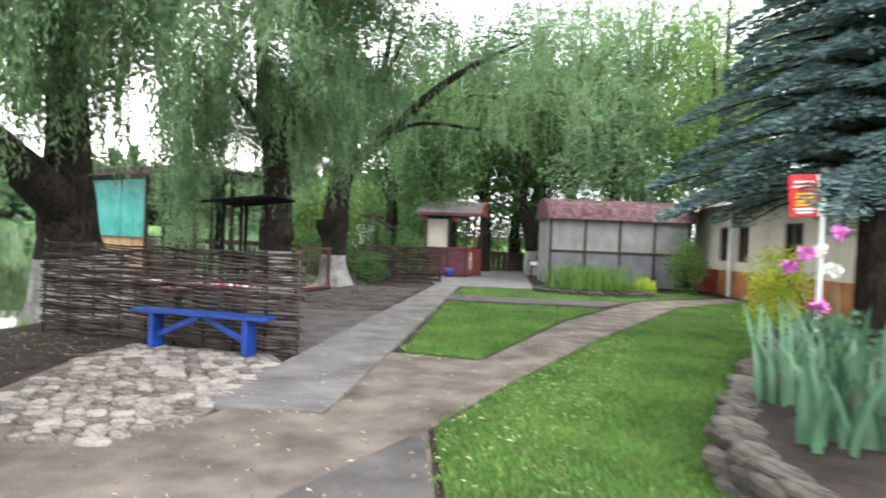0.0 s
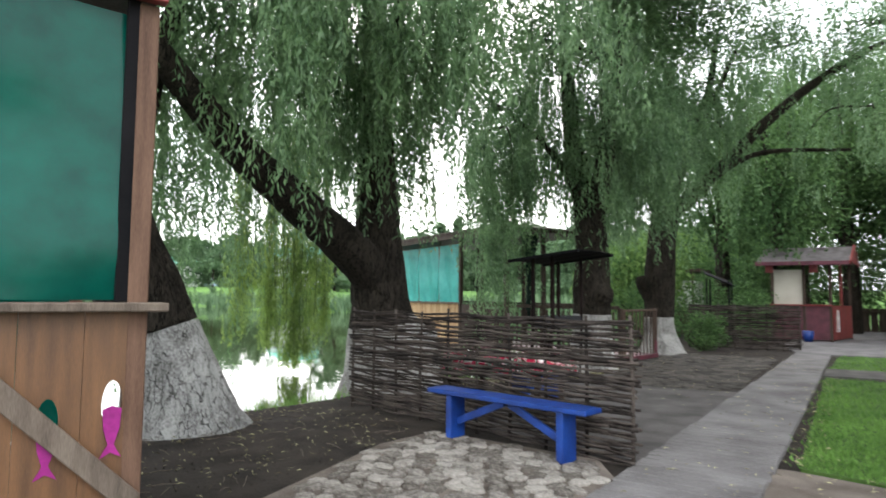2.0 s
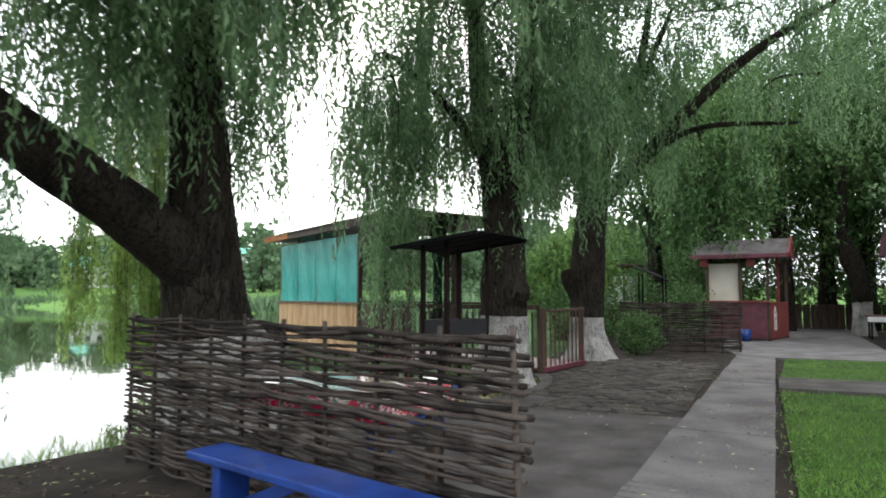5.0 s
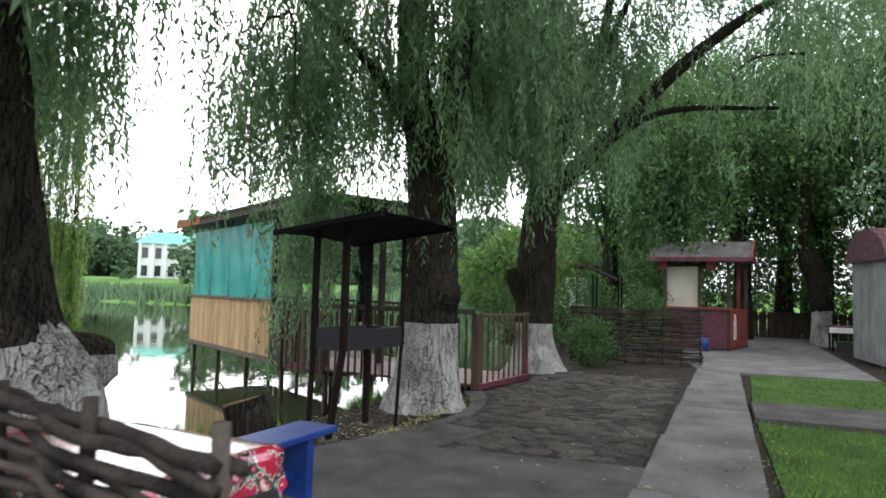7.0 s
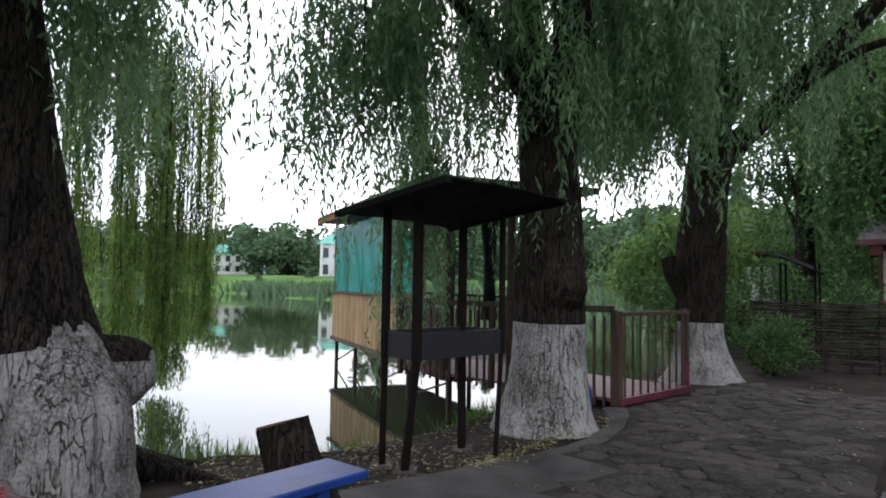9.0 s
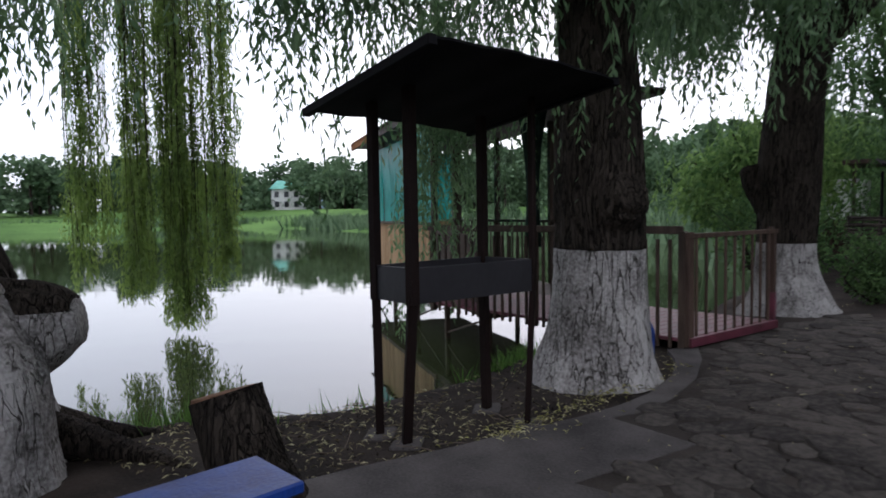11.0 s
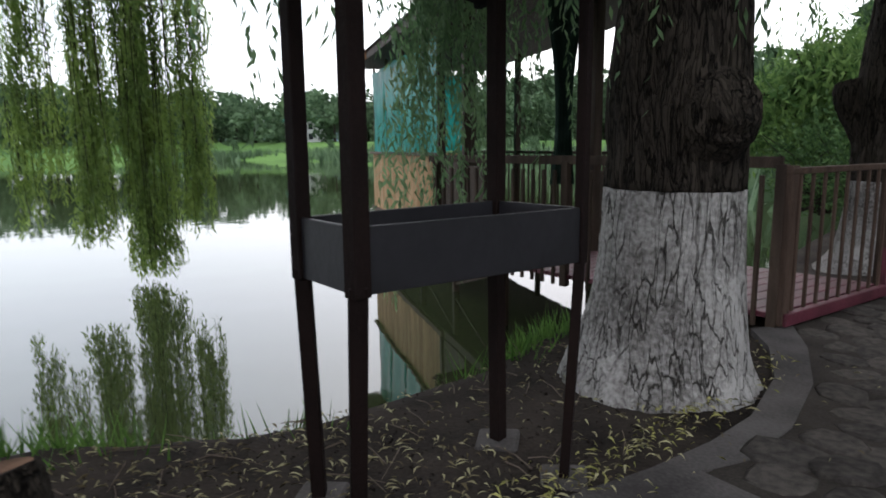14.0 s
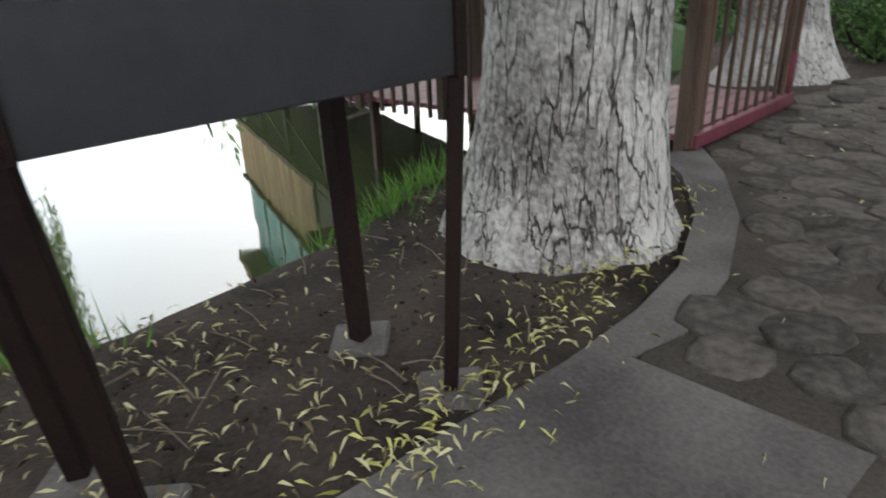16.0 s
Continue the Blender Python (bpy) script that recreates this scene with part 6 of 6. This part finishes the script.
def far_crown(seed, conifer):
    """Mesh of a crown one metre high, shared by trees of one look."""
    r = np.random.default_rng(seed)
    n = 750
    if conifer:
        zz = r.random(n) ** 1.3
        rad = (1 - zz) * 0.2 * np.sqrt(r.random(n)) * (0.7 + 0.3 * np.sin(zz * 50))
        a = r.uniform(0, 6.28, n)
        p = np.column_stack([np.cos(a) * rad, np.sin(a) * rad, 0.04 + 0.96 * zz])
    else:
        cs = np.column_stack([r.normal(size=14) * 0.2, r.normal(size=14) * 0.2, r.uniform(0.12, 0.85, 14)])
        u = r.normal(size=(n, 3))
        u /= np.linalg.norm(u, axis=1, keepdims=True)
        p = cs[r.integers(0, 14, n)] + u * 0.17 * (r.random(n) ** 0.4)[:, None]
    v, f = leaf_cloud(p, r.normal(size=(n, 3)), 0.09 * r.uniform(0.6, 1.3, n), np.full(n, 0.065), r)
    ob = quads_ob("crown", v, f, leaf_shore)
    me = ob.data
    bpy.data.objects.remove(ob)
    return me


round_crowns, cone_crowns = [far_crown(200 + i, False) for i in range(7)], [far_crown(220 + i, True) for i in range(2)]
v, f = tube_arrays([(0, 0, 0), (0, 0, 0.6)], [0.03, 0.012], 6)
far_trunk = mesh_ob("trunk", v, f, bark)
trunk_me = far_trunk.data
bpy.data.objects.remove(far_trunk)


def far_tree(x, y, h, conifer, fr):
    t = empty("far_tree", x, y, zat(x, y) - 0.3, fr.uniform(0, 360), "dark conifer on the far shore" if conifer else "rounded green tree on the far shore", "tree", "trees across the pond")
    for nm, me in (("trunk", trunk_me), ("crown", fr.choice(cone_crowns if conifer else round_crowns))):
        ob = new(nm, me)
        ob.parent = t
        ob.matrix_basis = Matrix.Diagonal((h * fr.uniform(0.85, 1.3), h * fr.uniform(0.85, 1.3), h, 1))


fr = random.Random(21)
count = 0
while count < 295:
    yaw = fr.uniform(4, 112)
    dist = fr.uniform(52, 185)
    x, y = place_far(yaw, dist)
    d_ = -pond_distance(np.array([x]), np.array([y]))[0]
    near_house = abs(yaw - 48.1) < 2.9 and dist < 142 or abs(yaw - 59.5) < 2.6 and dist < 158
    if d_ < 2 or d_ > 60 or near_house and d_ > 0.5 or (x > -14 and y < 46):
        continue
    if d_ < 14:
        h = fr.uniform(1.2, 2.6)
        if fr.random() < 0.15:
            continue
    else:
        h = fr.uniform(6, 11) * (1 + (dist - 80) / 260)
    far_tree(x, y, h, fr.random() < 0.14 and h > 4, fr)
    count += 1
# reeds and bushes on the far waterline
P = []
rr_ = np.random.default_rng(44)
for (ax, ay), (bx, by) in zip(BANK[17:26], BANK[18:27]):
    m_ = int(math.hypot(bx - ax, by - ay) * 60)
    t = rr_.random(m_)
    P.append(np.column_stack([ax + (bx - ax) * t + rr_.normal(size=m_) * 1.2, ay + (by - ay) * t + rr_.normal(size=m_) * 2.0]))
P = np.vstack(P)
tagged(grass("reeds", P, -0.75, 2.1, leaf_shore, None, 0.35, 0.22), "green reeds along the far waterline", "reeds", kind="stuff")
hill = empty("far_hill", -300, 260, 0, 0, "hill on the horizon with distance haze in its blue colour", "hill")
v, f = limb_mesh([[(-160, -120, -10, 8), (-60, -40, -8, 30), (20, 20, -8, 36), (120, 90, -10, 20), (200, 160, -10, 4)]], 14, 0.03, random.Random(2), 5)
mesh_ob("slope", v, f, haze_hill_mat, hill, True)

# ---- bank grass, fallen leaves ----
bp_ = np.array(BANK[3:14])
sg_ = rng.integers(0, len(bp_) - 1, 9000)
tt = rng.random(9000)[:, None]
pts = bp_[sg_] * (1 - tt) + bp_[sg_ + 1] * tt + rng.normal(size=(9000, 2)) * 0.16 + [-0.1, 0]
clumps = (np.sin(pts[:, 1] * 2.1) + np.sin(pts[:, 1] * 5.3 + 1) > -0.2) & ~((pts[:, 1] > 10.2) & (pts[:, 1] < 12.2) & (rng.random(9000) < 0.8))
pts = pts[clumps]
tagged(grass("bank_grass", pts, ground_z(pts[:, 0], pts[:, 1]) - 0.03, 0.21, grass_mat, None, 0.35, 0.006), "tufts of green grass along the water's edge", "grass", kind="stuff")

lp = np.vstack([fill([(-5.2, 9.4), (-3.7, 10.4), (-3.4, 12.2), (-3.8, 13.7), (-4.6, 13.6), (-5.0, 11)], 620, rng), fill([(-5.8, 8.8), (-4.0, 9.2), (-3.5, 11.2), (-5.0, 11)], 800, rng),
                np.column_stack([rng.normal(-3.58, 0.09, 330), rng.uniform(10.7, 12.3, 330)]), np.column_stack([rng.normal(-3.56, 0.07, 110), rng.uniform(12.0, 13.2, 110)]),
                fill([(-5.9, 3), (-3.2, 2.6), (-3.2, 5.4), (-4, 6.4), (-5.8, 6.4)], 480, rng), fill([(-1.8, 0), (1.0, 0), (0.9, 3.3), (2.8, 8.7), (5.6, 15), (4.6, 15.6), (1, 6.3), (-0.1, 6.5), (-1, 3.6)], 1100, rng),
                fill([(-3.4, 10.6), (-0.2, 8), (-0.2, 18), (-3.4, 18)], 260, rng), fill([(0.8, 2.0), (0.9, 3.4), (3, 8.8), (3.3, 8.5), (1.9, 3.2), (1.7, 1.5)], 760, rng), fill([(-1.1, 3.6), (-0.2, 3.6), (-0.2, 16), (-1.1, 16)], 160, rng),
                np.column_stack([rng.normal(0.02, 0.1, 220), rng.uniform(6.5, 13.5, 220)])])
n = len(lp)
lz = np.where(lp[:, 0] < -3.6, ground_z(lp[:, 0], lp[:, 1]) - 0.005, 0.024) + rng.uniform(0, 0.012, n)
lz = np.where((lp[:, 0] > 0.8) & (lp[:, 1] < 9), 0.05, lz)
a = rng.uniform(0, 6.28, n)
ln = rng.uniform(0.024, 0.072, n)
wd = ln * rng.uniform(0.10, 0.18, n)
dx, dy = np.cos(a), np.sin(a)
v = np.empty((n, 6, 3))
bend = rng.uniform(-0.2, 0.2, n)
for k, (u, w_) in enumerate(((0, 0), (0.35, 1), (0.7, 0.7), (1, 0), (0.7, -0.7), (0.35, -1))):
    c = bend * math.sin(math.pi * u)
    v[:, k, 0] = lp[:, 0] + dx * ln * u - dy * (wd * w_ / 2 + c * ln * 0.6)
    v[:, k, 1] = lp[:, 1] + dy * ln * u + dx * (wd * w_ / 2 + c * ln * 0.6)
    v[:, k, 2] = lz + 0.012 * math.sin(math.pi * u) * rng.random(n) + 0.004 * abs(w_)
q = np.arange(6 * n).reshape(-1, 6)
fl_ob = quads_ob("fallen_leaves", v.reshape(-1, 3), q, fallen)
fl_ob.data.materials.append(fresh_leaf)
kerb_side = (lp[:, 0] > -3.86) & (lp[:, 0] < -3.3) & (lp[:, 1] > 10.4) & (lp[:, 1] < 13.4) & (rng.random(n) < 0.45)
fl_ob.data.polygons.foreach_set("material_index", kerb_side.astype(np.int32)[:len(fl_ob.data.polygons)])
tagged(fl_ob, "scattered narrow yellow and pale willow leaves on the ground", "leaves", kind="stuff")

cpts = np.vstack([fill([(-5.6, 9.0), (-3.8, 10.0), (-3.6, 11.0), (-3.5, 12.6), (-4.0, 13.5), (-4.9, 13.0), (-4.95, 11)], 2600, rng), fill([(-5.9, 3), (-3.3, 2.6), (-3.4, 5.4), (-4, 6.4), (-5.8, 6.4)], 1500, rng)])
n = len(cpts)
u = rng.normal(size=(n, 4, 3))
u /= np.linalg.norm(u, axis=2, keepdims=True)
size_ = (0.004 + 0.012 * rng.random(n) ** 3)[:, None, None]
v = np.column_stack([cpts, ground_z(cpts[:, 0], cpts[:, 1]) - 0.016])[:, None, :] + u * size_
q = np.array([(0, 1, 2), (0, 2, 3), (0, 3, 1), (1, 3, 2)])
tagged(quads_ob("soil_crumbs", v.reshape(-1, 3), (np.arange(n)[:, None, None] * 4 + q).reshape(-1, 3), soil), "small dark crumbs of soil on the bank", "soil", kind="stuff")
tw_v, tw_f = [], []
tr_ = random.Random(17)
for x, y in cpts[::26]:
    a, l_ = tr_.uniform(0, 6.28), tr_.uniform(0.06, 0.3)
    z_ = float(ground_z(np.array([x]), np.array([y]))[0]) - 0.008
    vv_, ff_ = tube_arrays([(x, y, z_), (x + math.cos(a) * l_ * 0.5 + 0.01, y + math.sin(a) * l_ * 0.5, z_ + 0.012), (x + math.cos(a) * l_, y + math.sin(a) * l_, z_)], [0.004, 0.003, 0.002], 4, base=len(tw_v))
    tw_v += vv_
    tw_f += ff_
tagged(mesh_ob("fallen_twigs", tw_v, tw_f, grey_wood), "thin dry twigs lying on the soil", "twigs", kind="stuff")

# ---- stones laid one by one ----
cob = empty("pavement_cobbles", 0, 0, 0, 0, "patch of pale rounded fieldstones set in the ground", "pavement", kind="structure")
cobs = [stone_mesh("cobble", 10 + i, 0.024, cobble_mat, 0.3, 8) for i in range(9)]
lay_stones(cob, [(-1.9, 2.35), (-1.32, 2.5), (-1.06, 3.05), (-1.2, 5.3), (-1.5, 5.75), (-3.2, 5.9), (-3.25, 5.2), (-2.85, 3.3)], 0.175, cobs, 0.0, 0.205, 5)
slab("pavement_cobble_bed", [(-1.95, 2.25), (-1.3, 2.4), (-1.0, 3.0), (-1.16, 5.4), (-1.45, 5.85), (-3.25, 6.0), (-3.35, 5.2), (-2.95, 3.25)], -0.2, 0.004, packed_dirt, "earth between the fieldstones", "pavement")
slab("pavement_stone_bed", [(-1.1, 10.70), (-2.2, 10.55), (-2.95, 10.45), (-2.72, 11.38), (-3.28, 11.48), (-3.23, 12.2), (-3.33, 12.87), (-3.52, 13.5), (-3.72, 14.0), (-3.5, 15.4), (-3.1, 17.0), (-1.2, 17.0)], -0.2, 0.0125, joint_earth, "trodden earth between the flat paving stones", "pavement")
pav = empty("pavement_stones", 0, 0, 0, 0, "crazy paving of flat worn brown stones", "pavement", kind="structure")
pavs = [stone_mesh("paver", 25 + i, 0.022, paver_mat, 0.05, 10) for i in range(8)]
lay_stones(pav, [(-1.22, 10.85), (-2.2, 10.7), (-2.8, 10.62), (-2.6, 11.45), (-3.15, 11.6), (-3.08, 12.2), (-3.18, 12.8), (-3.4, 13.4), (-3.66, 14.0), (-3.5, 15.4), (-3.1, 17.0), (-1.2, 17.0)], 0.255, pavs, 0.001, 0.325, 6)
